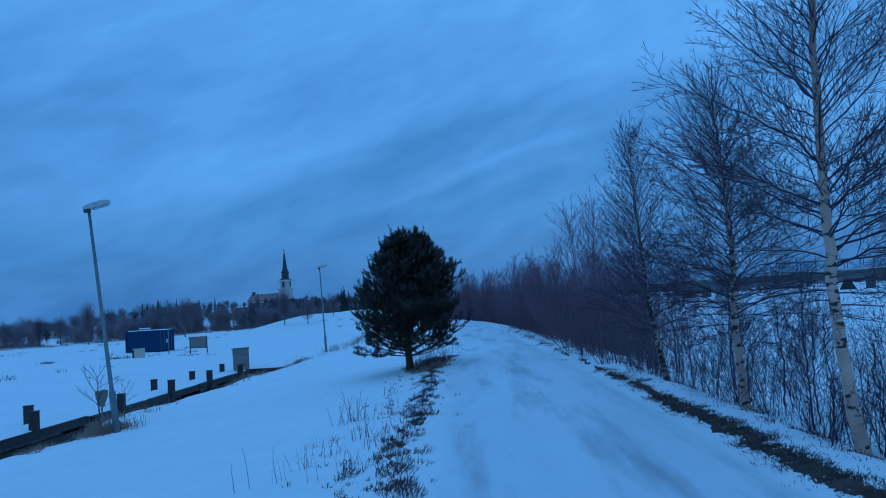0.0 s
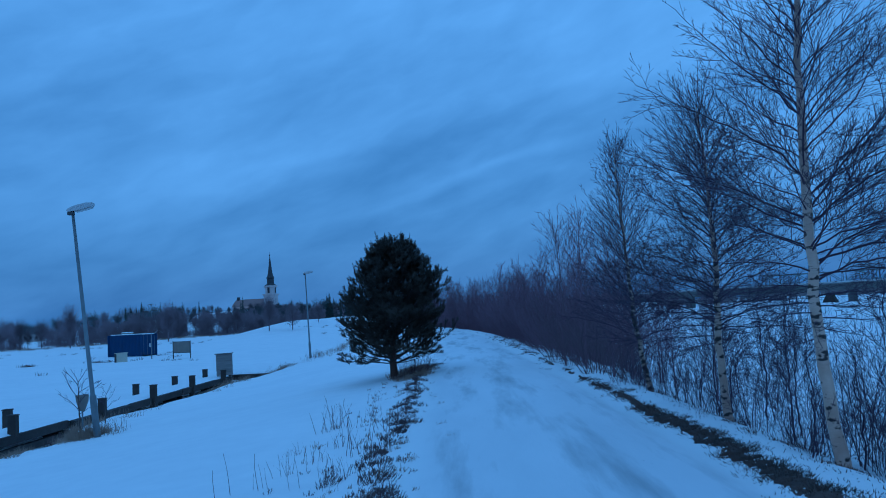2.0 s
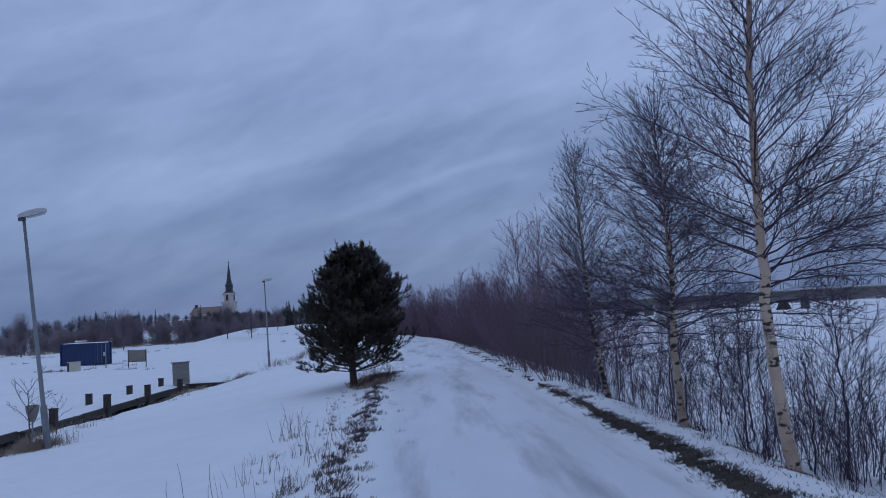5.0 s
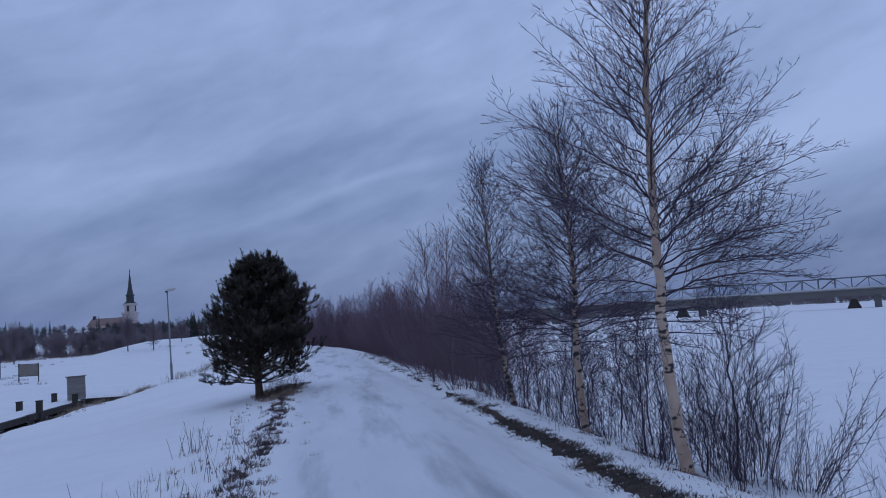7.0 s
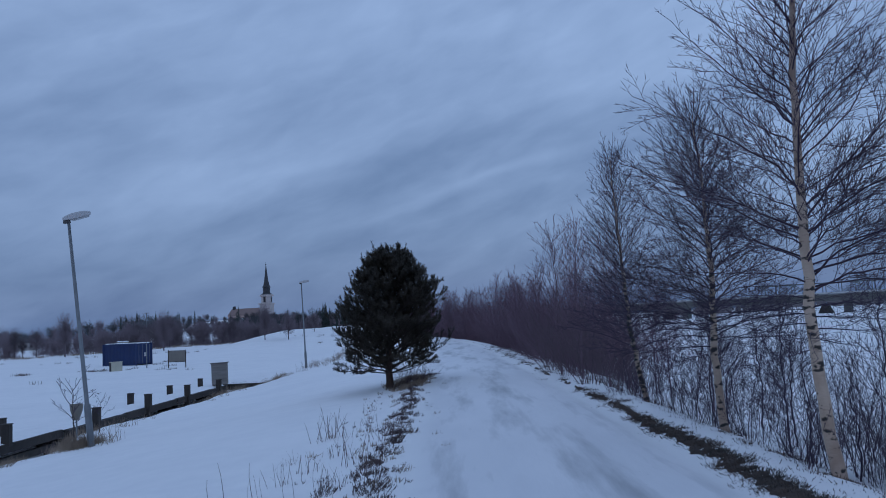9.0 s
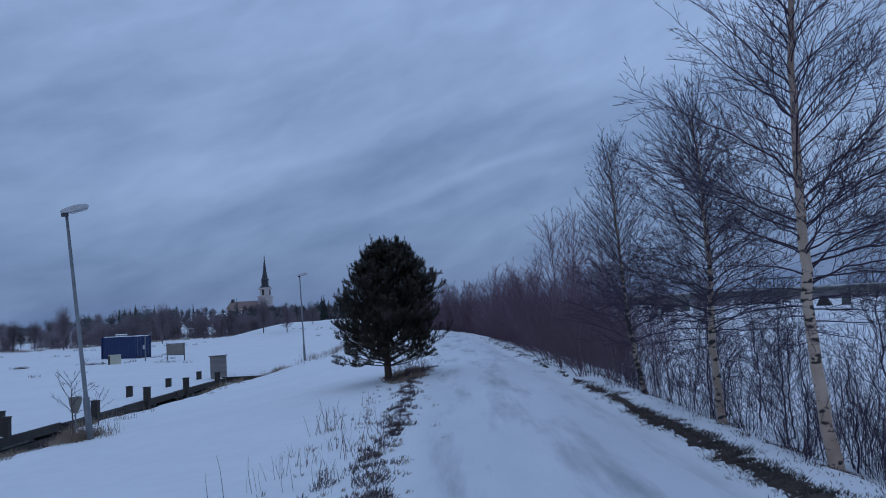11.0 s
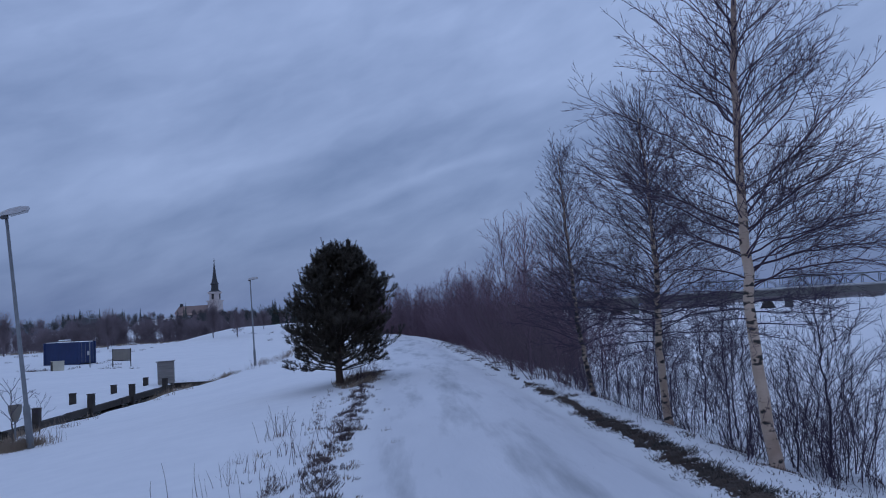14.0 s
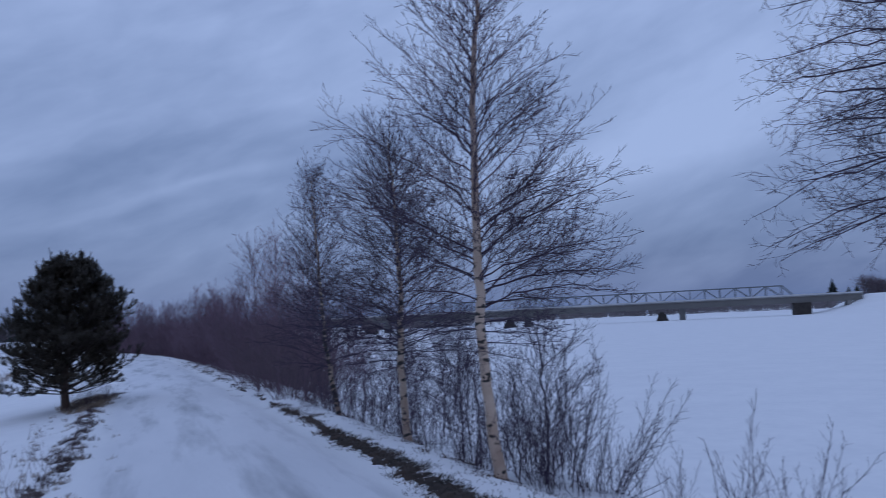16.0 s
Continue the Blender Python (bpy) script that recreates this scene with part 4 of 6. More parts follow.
slim = [bare_tree("young_birch", "young leafless birch standing in the reddish thicket", "tree", 300 + i, [(0, 0, -0.1), (0.05, 0, 1.5), (0.02, 0.05, 3.2), (0.08, 0, h)], 0.03, 44, 6.0, 0.0042, 2, HAZY_TWIG, HAZY_TWIG,
                  first=0.16, spread=lambda s: 2.3 - 1.45 * s, elevation=(36, 62), ratio=0.55, group="young birches in the thicket", whole=True, angle=30)
        for i, h in enumerate((4.5, 5.0))]
first = {id(o): o for o in thicket + deep + slim}


def put(ob, x, y, turn, size):
    """Places the built one first, and copies after that."""
    if id(ob) in first:
        del first[id(ob)]
        return stand(ob, x, y, turn, size)
    return another(ob, x, y, turn, size)


for x, y, a, k in ((2.9, 20.0, 40, 0.80), (2.75, 22.6, 160, 0.84), (3.3, 18.6, 280, 0.72), (5.0, 21.5, 30, 0.66), (5.9, 23.5, 100, 0.7), (5.7, 19.0, 200, 0.62), (6.4, 27.0, 330, 0.7)):
    put(slim[0], x, y, a, k)
rng = random.Random(21)
y = 17.4
while y < 130:
    c = middle(y)
    tall = 0.76 + 0.18 * smoothstep(18, 60, y) + 0.24 * noise.noise((0, y * 0.13, 4))
    for off in (2.9, 4.2, 6.0, 8.2, 10.5) if y > 55 else (3.0, 4.4, 6.4) if y > 40 else (2.9, 4.2, 5.8) if y > 24 else (3.1, 5.2):
        kinds = thicket if y < 29 else deep
        if (c + off) / y > 0.185:
            continue                                           # the river shows between the birches
        put(kinds[rng.randrange(3 if y > 22 else 2)], c + off + rng.uniform(-0.3, 0.6), y + rng.uniform(-0.8, 0.8), rng.uniform(0, 360), tall * rng.uniform(0.72, 1.06) * (1 + 0.06 * smoothstep(19, 22, y) + 0.12 * smoothstep(24, 34, y) + 0.07 * smoothstep(60, 80, y)))
    if rng.random() < 0.6:
        put((thicket if y < 29 else deep)[1], c + 2.6 + rng.uniform(-0.1, 0.4), y + rng.uniform(-0.8, 0.8), rng.uniform(0, 360), rng.uniform(0.3, 0.6))
    if y > 19.5:
        for off in (3.4, 5.0) if y < 50 else (3.4, 4.8):
            if (c + off) / y > 0.20:
                continue
            put(slim[rng.randrange(2)], c + off + rng.uniform(-0.6, 0.6), y + rng.uniform(-1, 1), rng.uniform(0, 360), tall * rng.uniform(0.80, 1.0))
    y += 1.7 + y * 0.026
for i, ob in enumerate(list(first.values())):
    stand(ob, middle(26 + 3 * i) + 4.5, 26 + 3 * i)


# ---------------------------------------------------------------- verges
def tuft_field(name, label, mat, seed, spots, height, thick, blades, spread=0.12, category="grass", dome=0.0, lean=0.45):
    """Ground cover of short twiggy tufts, too many to count."""
    rng = random.Random(seed)
    s = Shape()
    for x, y, size in spots:
        for _ in range(blades):
            a = rng.uniform(0, 6.28)
            r = spread * size * math.sqrt(rng.random())
            px, py = x + r * math.cos(a), y + r * math.sin(a)
            h = height * size * rng.uniform(0.4, 1.1)
            tilt = rng.gauss(0, lean) if lean < 0.9 else rng.uniform(0.55, 1.45)
            b = rng.uniform(0, 6.28)
            if dome:                                           # stems fan out from the middle of the clump
                tilt, b = dome * r / (spread * size) + rng.gauss(0, 0.25), a
            p = Vector((px, py, land(px, py) - 0.01))
            q = p + Vector((math.cos(b) * math.sin(tilt), math.sin(b) * math.sin(tilt), math.cos(tilt))) * h
            s.tube([p, p.lerp(q, 0.55) + Vector((rng.gauss(0, 0.006), rng.gauss(0, 0.006), 0)), q], [thick, thick * 0.9, thick * 0.5], 3, False)
    return tagged(part(name, s, mat), label, category, kind="stuff")


def sprig_field(name, label, mat, seed, clumps, height, thick, category="heather"):
    """Cushions of woody sprigs with short leafy side shoots, all leaning the wind's way."""
    rng = random.Random(seed)
    s = Shape()
    for x, y, rx, ry, sprigs in clumps:
        for _ in range(sprigs):
            a, r = rng.uniform(0, 6.28), math.sqrt(rng.random())
            px, py = x + rx * r * math.cos(a), y + ry * r * math.sin(a)
            h = height * min(1.0, 0.4 + 4.5 * rx) * (1.05 - 0.5 * r * r) * rng.uniform(0.5, 1.1)
            p = Vector((px, py, land(px, py) - 0.012))
            d = Vector((0.35 + 0.9 * r * math.cos(a) + rng.gauss(0, 0.35), 0.6 * r * math.sin(a) + rng.gauss(0, 0.35), 0.9)).normalized()
            m = p + d * h * 0.6
            q = m + (d + Vector((0.1, 0, 0.5))).normalized() * h * 0.4
            s.tube([p, m, q], [thick * 0.7, thick, thick * 0.4], 3, False)
            for _ in range(5):
                c = p.lerp(q, rng.uniform(0.25, 1.0))
                s.twig(c, c + aside(rng, d, 55, 0.2) * h * rng.uniform(0.15, 0.42), thick * 0.8)
    return tagged(part(name, s, mat), label, category, kind="stuff")


rng = random.Random(3)
spots = []
y = 6.6
while y < 22.5:                                               # a broken belt of heather that thins out with distance
    c = middle(y) - 2.10 + 0.10 * noise.noise((0, y * 0.8, 2))
    broad = 0.25 - 0.005 * (y - 7)
    for _ in range(4):
        size = rng.uniform(0.25, 0.95) * broad
        spots.append((c + 0.06 + rng.gauss(0, broad * 0.58), y + rng.gauss(0, 0.25), size * 0.55, size * 1.2, int(230 * size * size / broad) + 6))
    y += 0.42
for _ in range(44):                                           # single tufts on the track's side and on the slope
    y = 7 + 14 * rng.random()
    u = rng.uniform(-1.9, -1.55) if rng.random() < 0.4 else -2.5 - abs(rng.gauss(0, 0.35))
    size = rng.uniform(0.02, 0.055)
    spots.append((middle(y) + u, y, size, size * 1.5, int(120 * size) + 3))
for _ in range(48):                                           # the earthy bank at the pine's foot
    t = rng.random()
    spots.append((-1.95 + 1.0 * t + rng.gauss(0, 0.12), 22.6 + 3.2 * t + rng.gauss(0, 0.35), rng.uniform(0.06, 0.2), rng.uniform(0.15, 0.5), 34))
spots.append((-0.86, 12.8, 0.17, 0.24, 46))
spots.append((-0.95, 14.9, 0.10, 0.16, 26))
spots.append((-0.98, 18.2, 0.12, 0.25, 30))
sprig_field("heather", "dark brown heather tufts poking through snow along the verge", HEATH, 31, spots, 0.125, 0.0030)
spots = []
for _ in range(60):
    y = 6 + 18 * rng.random() ** 1.1
    spots.append((middle(y) - 2.2 + rng.gauss(0, 0.4), y, rng.uniform(0.3, 0.8)))
for _ in range(210):                                          # grass round the pine's foot
    a = rng.uniform(0, 6.28)
    r = 0.9 * math.sqrt(rng.random())
    spots.append((-1.5 + r * math.cos(a) * 0.8, 23.6 + 2.4 * r * math.sin(a), rng.uniform(0.5, 1.2)))
tuft_field("dry_grass", "straw-coloured dry grass tufts in the snow", STRAW, 32, spots, 0.14, 0.003, 16)


def turf_line(y):
    """Middle and half width of the bare turf."""
    c = middle(y) + 1.70 + 0.07 * noise.noise((0, y * 0.45, 8)) + 0.05 * noise.noise((0, y * 1.9, 8))
    half = (0.14 + 0.06 * noise.noise((0, y * 0.9, 3)) + 0.05 * noise.noise((0, y * 2.6, 3))) * (1 - 0.8 * smoothstep(10.0, 16.0, y))
    half += 0.10 * max(0, noise.noise((0, y * 1.3, 5))) * smoothstep(10, 14, y) - 0.02 * smoothstep(20, 45, y)
    return c, half


def turf_edge():
    """The dark turf lip along the river side of the track, broken by snow."""
    s = Shape()
    ys = graded([(1.5, 22, 0.05), (22, 60, 0.3)])
    n = 13
    for y in ys:
        c, half = turf_line(y)
        gone = half < 0.03
        a = max(half + 0.07 * noise.noise((1, y * 3.1, 3)) + 0.06 * noise.noise((1, y * 9.0, 3)), 0.015)
        b = max(half + 0.09 * noise.noise((2, y * 2.3, 3)) + 0.07 * noise.noise((2, y * 8.0, 3)), 0.015)
        for i in range(n):
            t = i / (n - 1) * 2 - 1
            x = c + t * (a if t < 0 else b)
            lump = 0.02 * noise.noise((x * 6, y * 6, 2)) + 0.03 * noise.noise((x * 19, y * 17, 2)) - 0.008
            z = land(x, y) + (0.022 * (1 - t * t) + lump if 0 < i < n - 1 and not gone else -0.06)
            s.v.append((x, y, z))
    s.f = [(j * n + i, j * n + i + 1, j * n + n + i + 1, j * n + n + i) for j in range(len(ys) - 1) for i in range(n - 1)]
    return tagged(part("turf_edge", s, SOIL, smooth=True), "dark bare turf edge of the snowy track", "verge", kind="structure")


turf_edge()
rng = random.Random(4)
spots = []
for _ in range(430):
    y = 5.0 + 13 * rng.random() ** 1.3
    c, half = turf_line(y)
    spots.append((c + rng.gauss(0, 0.6) * max(half, 0.05), y, rng.uniform(0.4, 1.3)))
for _ in range(70):                                           # broken patches farther along
    y = 14 + 34 * rng.random() ** 1.3
    x = middle(y) + 1.85 + rng.gauss(0, 0.2)
    for _ in range(rng.randrange(2, 6)):
        spots.append((x + rng.gauss(0, 0.1), y + rng.gauss(0, 0.4), rng.uniform(0.6, 1.3)))
tuft_field("turf_grass", "short dark withered grass on the bare turf edge", TURF, 33, spots[::2], 0.075, 0.0024, 40, 0.12, lean=0.95)
tuft_field("turf_moss", "greyish dark cushions of moss and sedge on the turf edge", MOSS, 39, [(x + 0.05, y, k) for x, y, k in spots[1::2] if y < 13], 0.06, 0.0028, 40, 0.11, "moss", 1.1)
spots = []
for _ in range(95):                                           # fallen leaves and sprigs by the birches' feet
    y = 5.6 + 9 * rng.random() ** 1.4
    x = middle(y) + 2.45 + rng.gauss(0, 0.42)
    for _ in range(rng.randrange(2, 14)):
        spots.append((x + rng.gauss(0, 0.12), y + rng.gauss(0, 0.25), rng.uniform(0.4, 1.2)))
tuft_field("leaf_litter", "scattered withered leaves and sprigs on the snow under the birches", HEATHER, 37, spots[::2], 0.045, 0.0038, 5, 0.16, "litter", 0.0, 0.8)
spots = []
for _ in range(75):
    y = 6.5 + 34 * rng.random() ** 1.2
    x, size = middle(y) + 2.75 + rng.gauss(0, 0.35), rng.uniform(0.4, 1.2)
    for _ in range(rng.randrange(1, 5)):
        spots.append((x + rng.gauss(0, 0.12), y + rng.gauss(0, 0.25), size * rng.uniform(0.6, 1.1)))
tuft_field("bank_grass", "sparse dry grass and sprigs on the snowy bank", HEATHER, 34, spots, 0.14, 0.0028, 9, 0.16)


def weed_clump(seed, stalks, height):
    rng = random.Random(seed)
    clump = thing("weed_clump", "tall dry brown weed stalks standing in snow", "weeds", group="weed stalks on the slope")
    s = Shape()
    for _ in range(stalks):
        a, r = rng.uniform(0, 6.28), rng.uniform(0, 0.28)
        h = height * rng.uniform(0.5, 1.1)
        p = Vector((math.cos(a) * r, math.sin(a) * r * 0.7, -0.08))
        q = bend(rng, p, (rng.gauss(0, 0.18), rng.gauss(0, 0.18), 1), h, 4, 0.0, 0.06)
        s.tube(q, [0.0044, 0.0040, 0.0035, 0.0029, 0.0020], 3, False)
        if rng.random() < 0.5:
            fork(rng, q, 0.003, 1, 5, 0.25, 0.002, s)
    tagged(part("stalk", s, WEED, clump), kind="stuff")
    return clump


clumps = [weed_clump(60 + i, n, h) for i, (n, h) in enumerate([(11, 0.62), (9, 0.5), (12, 0.30), (3, 0.55)])]
for c, (x, y) in zip(clumps, [(-2.19, 13.1), (-1.31, 10.6), (-1.95, 10.6), (-2.52, 9.2)]):
    stand(c, x, y)
rng = random.Random(9)
for k, x, y, s in [(0, -1.95, 13.3, 0.9), (1, -1.25, 12.3, 0.95), (1, -2.10, 9.9, 0.75), (3, -2.23, 9.2, 0.6), (3, -1.75, 9.0, 0.7), (2, -1.75, 11.6, 1.0), (2, -1.55, 9.6, 0.9), (2, -1.6, 13.9, 0.9), (2, -1.7, 15.4, 0.8), (2, -2.3, 11.4, 0.7), (2, -1.9, 17.0, 1.0), (3, -1.45, 8.6, 0.5), (2, -1.35, 9.2, 0.8), (0, -1.35, 23.4, 1.2), (2, -1.1, 23.4, 1.9), (0, -1.6, 23.2, 1.2), (1, -9.2, 22.0, 0.8), (1, -11.4, 22.6, 1.0), (2, -11.0, 22.0, 1.6), (2, -10.0, 55.5, 2.0), (1, -10.2, 52.5, 1.6), (2, -9.4, 62, 2.4), (2, -8.8, 70, 2.6), (1, -8.6, 66, 1.8)]:
    another(clumps[k], x, y, rng.uniform(0, 360), s)
foot_shrub = another(scrub[2], -1.45, 23.3, 30, 0.85)
tagged(foot_shrub, "low bare shrub of thin stems at the pine's foot")
for x, y, a, k in ((-1.2, 23.5, 90, 0.8), (-1.0, 23.9, 200, 0.75), (-1.65, 23.5, 300, 0.75)):
    tagged(another(scrub[2], x, y, a, k), "low bare shrub of thin stems at the pine's foot")
spots = []
for _ in range(14):                                           # grass round the lamp's foot and on the edge of the basin
    y = 19 + 34 * rng.random()
    spots.append((-10.9 + rng.gauss(0, 0.5), y, rng.uniform(0.8, 1.8)))
for _ in range(60):
    spots.append((-10.15 + rng.gauss(0, 0.24), 21.8 + rng.gauss(0, 0.4), rng.uniform(1.0, 2.2)))
for _ in range(90):                                           # at the jetty's side
    y = 32 + 14 * rng.random()
    spots.append((-11.75 + rng.gauss(0, 0.25) + 0.05 * (y - 38), y, rng.uniform(1.0, 2.4)))
for _ in range(110):                                          # matted straw on the steep edge by the lamp and by the far end
    spots.append((-12.0 + rng.gauss(0, 0.35), 24.0 + rng.gauss(0, 1.1), rng.uniform(0.8, 1.8)))
for _ in range(150):
    spots.append((-12.75 + rng.gauss(0, 0.25), 43.5 + rng.gauss(0, 2.6), rng.uniform(1.2, 2.6)))
for _ in range(120):
    y = 54 + 42 * rng.random()
    spots.append((-9.6 + 0.02 * (y - 56) + rng.gauss(0, 0.9), y, rng.uniform(1.5, 3.0)))
tuft_field("bank_reeds", "withered reed grass along the bank of the basin", STRAW, 35, spots, 0.18, 0.005, 14, 0.2)

rng = random.Random(15)
spots = [(-12.1 + rng.gauss(0, 0.3), 24.3 + rng.gauss(0, 0.7), rng.uniform(0.6, 1.5)) for _ in range(45)]
spots += [(-11.75 + rng.gauss(0, 0.25), 41.0 + rng.gauss(0, 3.2), rng.uniform(0.9, 2.3)) for _ in range(130)]
spots += [(-11.2 + rng.gauss(0, 0.25), 47.0 + rng.gauss(0, 1.6), rng.uniform(0.9, 1.9)) for _ in range(50)]
spots += [(-10.9 + rng.gauss(0, 0.25), 19.6 + rng.gauss(0, 1.2), rng.uniform(0.4, 0.9)) for _ in range(14)]
spots += [(-10.2 + rng.gauss(0, 0.25), 22.0 + rng.gauss(0, 0.25), rng.uniform(0.6, 1.3)) for _ in range(20)]
tuft_field("bank_straw", "matted pale straw humps on the steep edge of the basin", STRAW, 38, spots, 0.22, 0.004, 34, 0.2, "straw", 1.2)

rng = random.Random(14)
spots = []
for _ in range(42):                                           # withered tufts out on the field
    x, y = rng.uniform(-75, -22), rng.uniform(52, 150)
    for _ in range(rng.randrange(1, 5)):
        spots.append((x + rng.gauss(0, 1.2), y + rng.gauss(0, 0.5), rng.uniform(1.0, 2.6)))
spots += [(-43.0 + rng.gauss(0, 0.5), 78.7 + rng.gauss(0, 0.4), rng.uniform(1.2, 2.2)) for _ in range(9)] + [(-37.2 + rng.gauss(0, 0.7), 81.3 + rng.gauss(0, 0.4), rng.uniform(1.2, 2.4)) for _ in range(12)]
tuft_field("field_grass", "scattered withered grass tufts on the snowy field", HEATHER, 36, spots, 0.14, 0.012, 14, 0.22)


def ice_clods():
    """Crumbs of dirty ice thrown up on the track."""
    rng = random.Random(41)
    s = Shape()
    spots = [(rng.gauss(1.63, 0.10), rng.gauss(7.9, 0.45)) for _ in range(26)] + [(rng.gauss(1.2, 0.18), rng.gauss(8.6, 0.7)) for _ in range(10)]
    spots += [(middle(yy) + rng.uniform(-1.4, 1.4), yy) for yy in (rng.uniform(7, 22) for _ in range(16))]
    for x, y in spots:
        r = rng.uniform(0.003, 0.007)
        z = land(x, y) + 0.014
        m = pose(x, y, z, rng.uniform(0, 90), rng.uniform(0, 90), rng.uniform(0, 90))
        s.box((-r * 1.6, -r, -r * 0.7), (r * 1.6, r, r * 0.7), m, (r * 0.5, r * 0.4))
    return tagged(part("ice_clods", s, CLOD), "small dirty ice crumbs scattered on the snowy track", "clods", kind="stuff")


ice_clods()


# ---------------------------------------------------------------- street lamps
def street_lamp():
    lamp = thing("street_lamp", "grey steel path lamp with a flat sideways head", "street lamp", group="lamps along the path")
    part("pole", Shape().tube([(0, 0, -0.3), (0, 0, 1.1), (0, 0, 1.15), (0, 0, 5.95)], [0.085, 0.085, 0.057, 0.038], 12), GALV, lamp, smooth=True)
    part("bracket", Shape().box((-0.13, -0.06, 5.94), (0.04, 0.06, 6.03)), DARK_STEEL, lamp, "dark cast bracket", bevel=0.015)
    m = pose(-0.12, 0, 6.05, 0, -9, 0)
    head = Shape()
    rings = [(-0.02, 0.06, 0.0, 0.05), (0.05, 0.11, -0.03, 0.075), (0.25, 0.14, -0.06, 0.10), (0.5, 0.13, -0.07, 0.095), (0.66, 0.09, -0.05, 0.06), (0.70, 0.05, -0.01, 0.04)]
    for x, w, z0, z1 in rings:
        for y, z in ((-w, z0), (w, z0), (w, z1 * 0.6), (w * 0.6, z1), (-w * 0.6, z1), (-w, z1 * 0.6)):
            head.v.append(m @ Vector((x, y, z)))
    for i in range(len(rings) - 1):
        for k in range(6):
            j = (k + 1) % 6
            head.f.append((i * 6 + k, i * 6 + j, i * 6 + 6 + j, i * 6 + 6 + k))
    head.f += [(5, 4, 3, 2, 1, 0), tuple(30 + k for k in range(6))]
    h = part("lamp_head", head, LAMP_WHITE, lamp, "pale plastic lamp housing", bevel=0.008)
    part("diffuser", Shape().box((0.2, -0.1, -0.085), (0.62, 0.1, -0.048), m, (-0.01, -0.01)), LAMP_GLASS, h)
    part("door_plate", Shape().box((-0.03, -0.093, 0.45), (0.03, -0.08, 0.8)), GALV, lamp)
    return lamp


lamp = stand(street_lamp(), -9.71, 21.5)
lamp.matrix_basis = lamp.matrix_basis @ pose(0, 0, 0, 0, -5.2, 8)      # the old pole leans
another(lamp, -10.9, 57.2).matrix_basis @= pose(0, 0, 0, 0, -1.6, 12)
another(lamp, -12.0, 94.0).matrix_basis @= pose(0, 0, 0, 0, -1.6, 12)

# the little tree and the post box beside the lamp
sapling = bare_tree("sapling", "small leafless sapling with spreading twigs beside the lamp", "tree", 71, [(0, 0, -0.1), (-0.03, 0, 0.7), (-0.05, 0, 1.6)], 0.03, 9, 3.2, 0.006, 2, GREY_BARK, DARK_TWIG,
                    first=0.45, spread=lambda s: 1.05 - 0.35 * s, elevation=(8, 65), ratio=0.45)
stand(sapling, -10.45, 22.1)
small = another(sapling, -10.9, 24.6, 200, 0.62)
tagged(small, "small leafless shrub behind the lamp post")
bin_ = thing("litter_bin", "small grey funnel-shaped litter bin on a post", "bin")
stand(bin_, -11.3, 24.0)
part("post", Shape().tube([(0, 0, -0.2), (0, 0, 0.6)], [0.025, 0.025], 8), GALV, bin_)
part("bin_body", Shape().lathe([(0.07, 0.55), (0.17, 0.82), (0.19, 1.0), (0.17, 1.01), (0.13, 0.7)], 12), BOARD_FACE, bin_, smooth=False)


# ---------------------------------------------------------------- jetty in the basin
def mooring_post(x, y, top, foot, group="mooring posts"):
    p = thing("mooring_post", "dark tarred timber mooring post with snow-free top", "post", (x, y, foot), random.Random(int(x * 7 + y * 13)).uniform(-6, 6), group)
    h = top - foot
    part("shaft", Shape().box((-0.125, -0.125, 0), (0.125, 0.125, h)), OLD_WOOD, p, bevel=0.02)
    part("cap", Shape().box((-0.14, -0.14, h), (0.14, 0.14, h + 0.04)), OLD_WOOD, p, bevel=0.01)


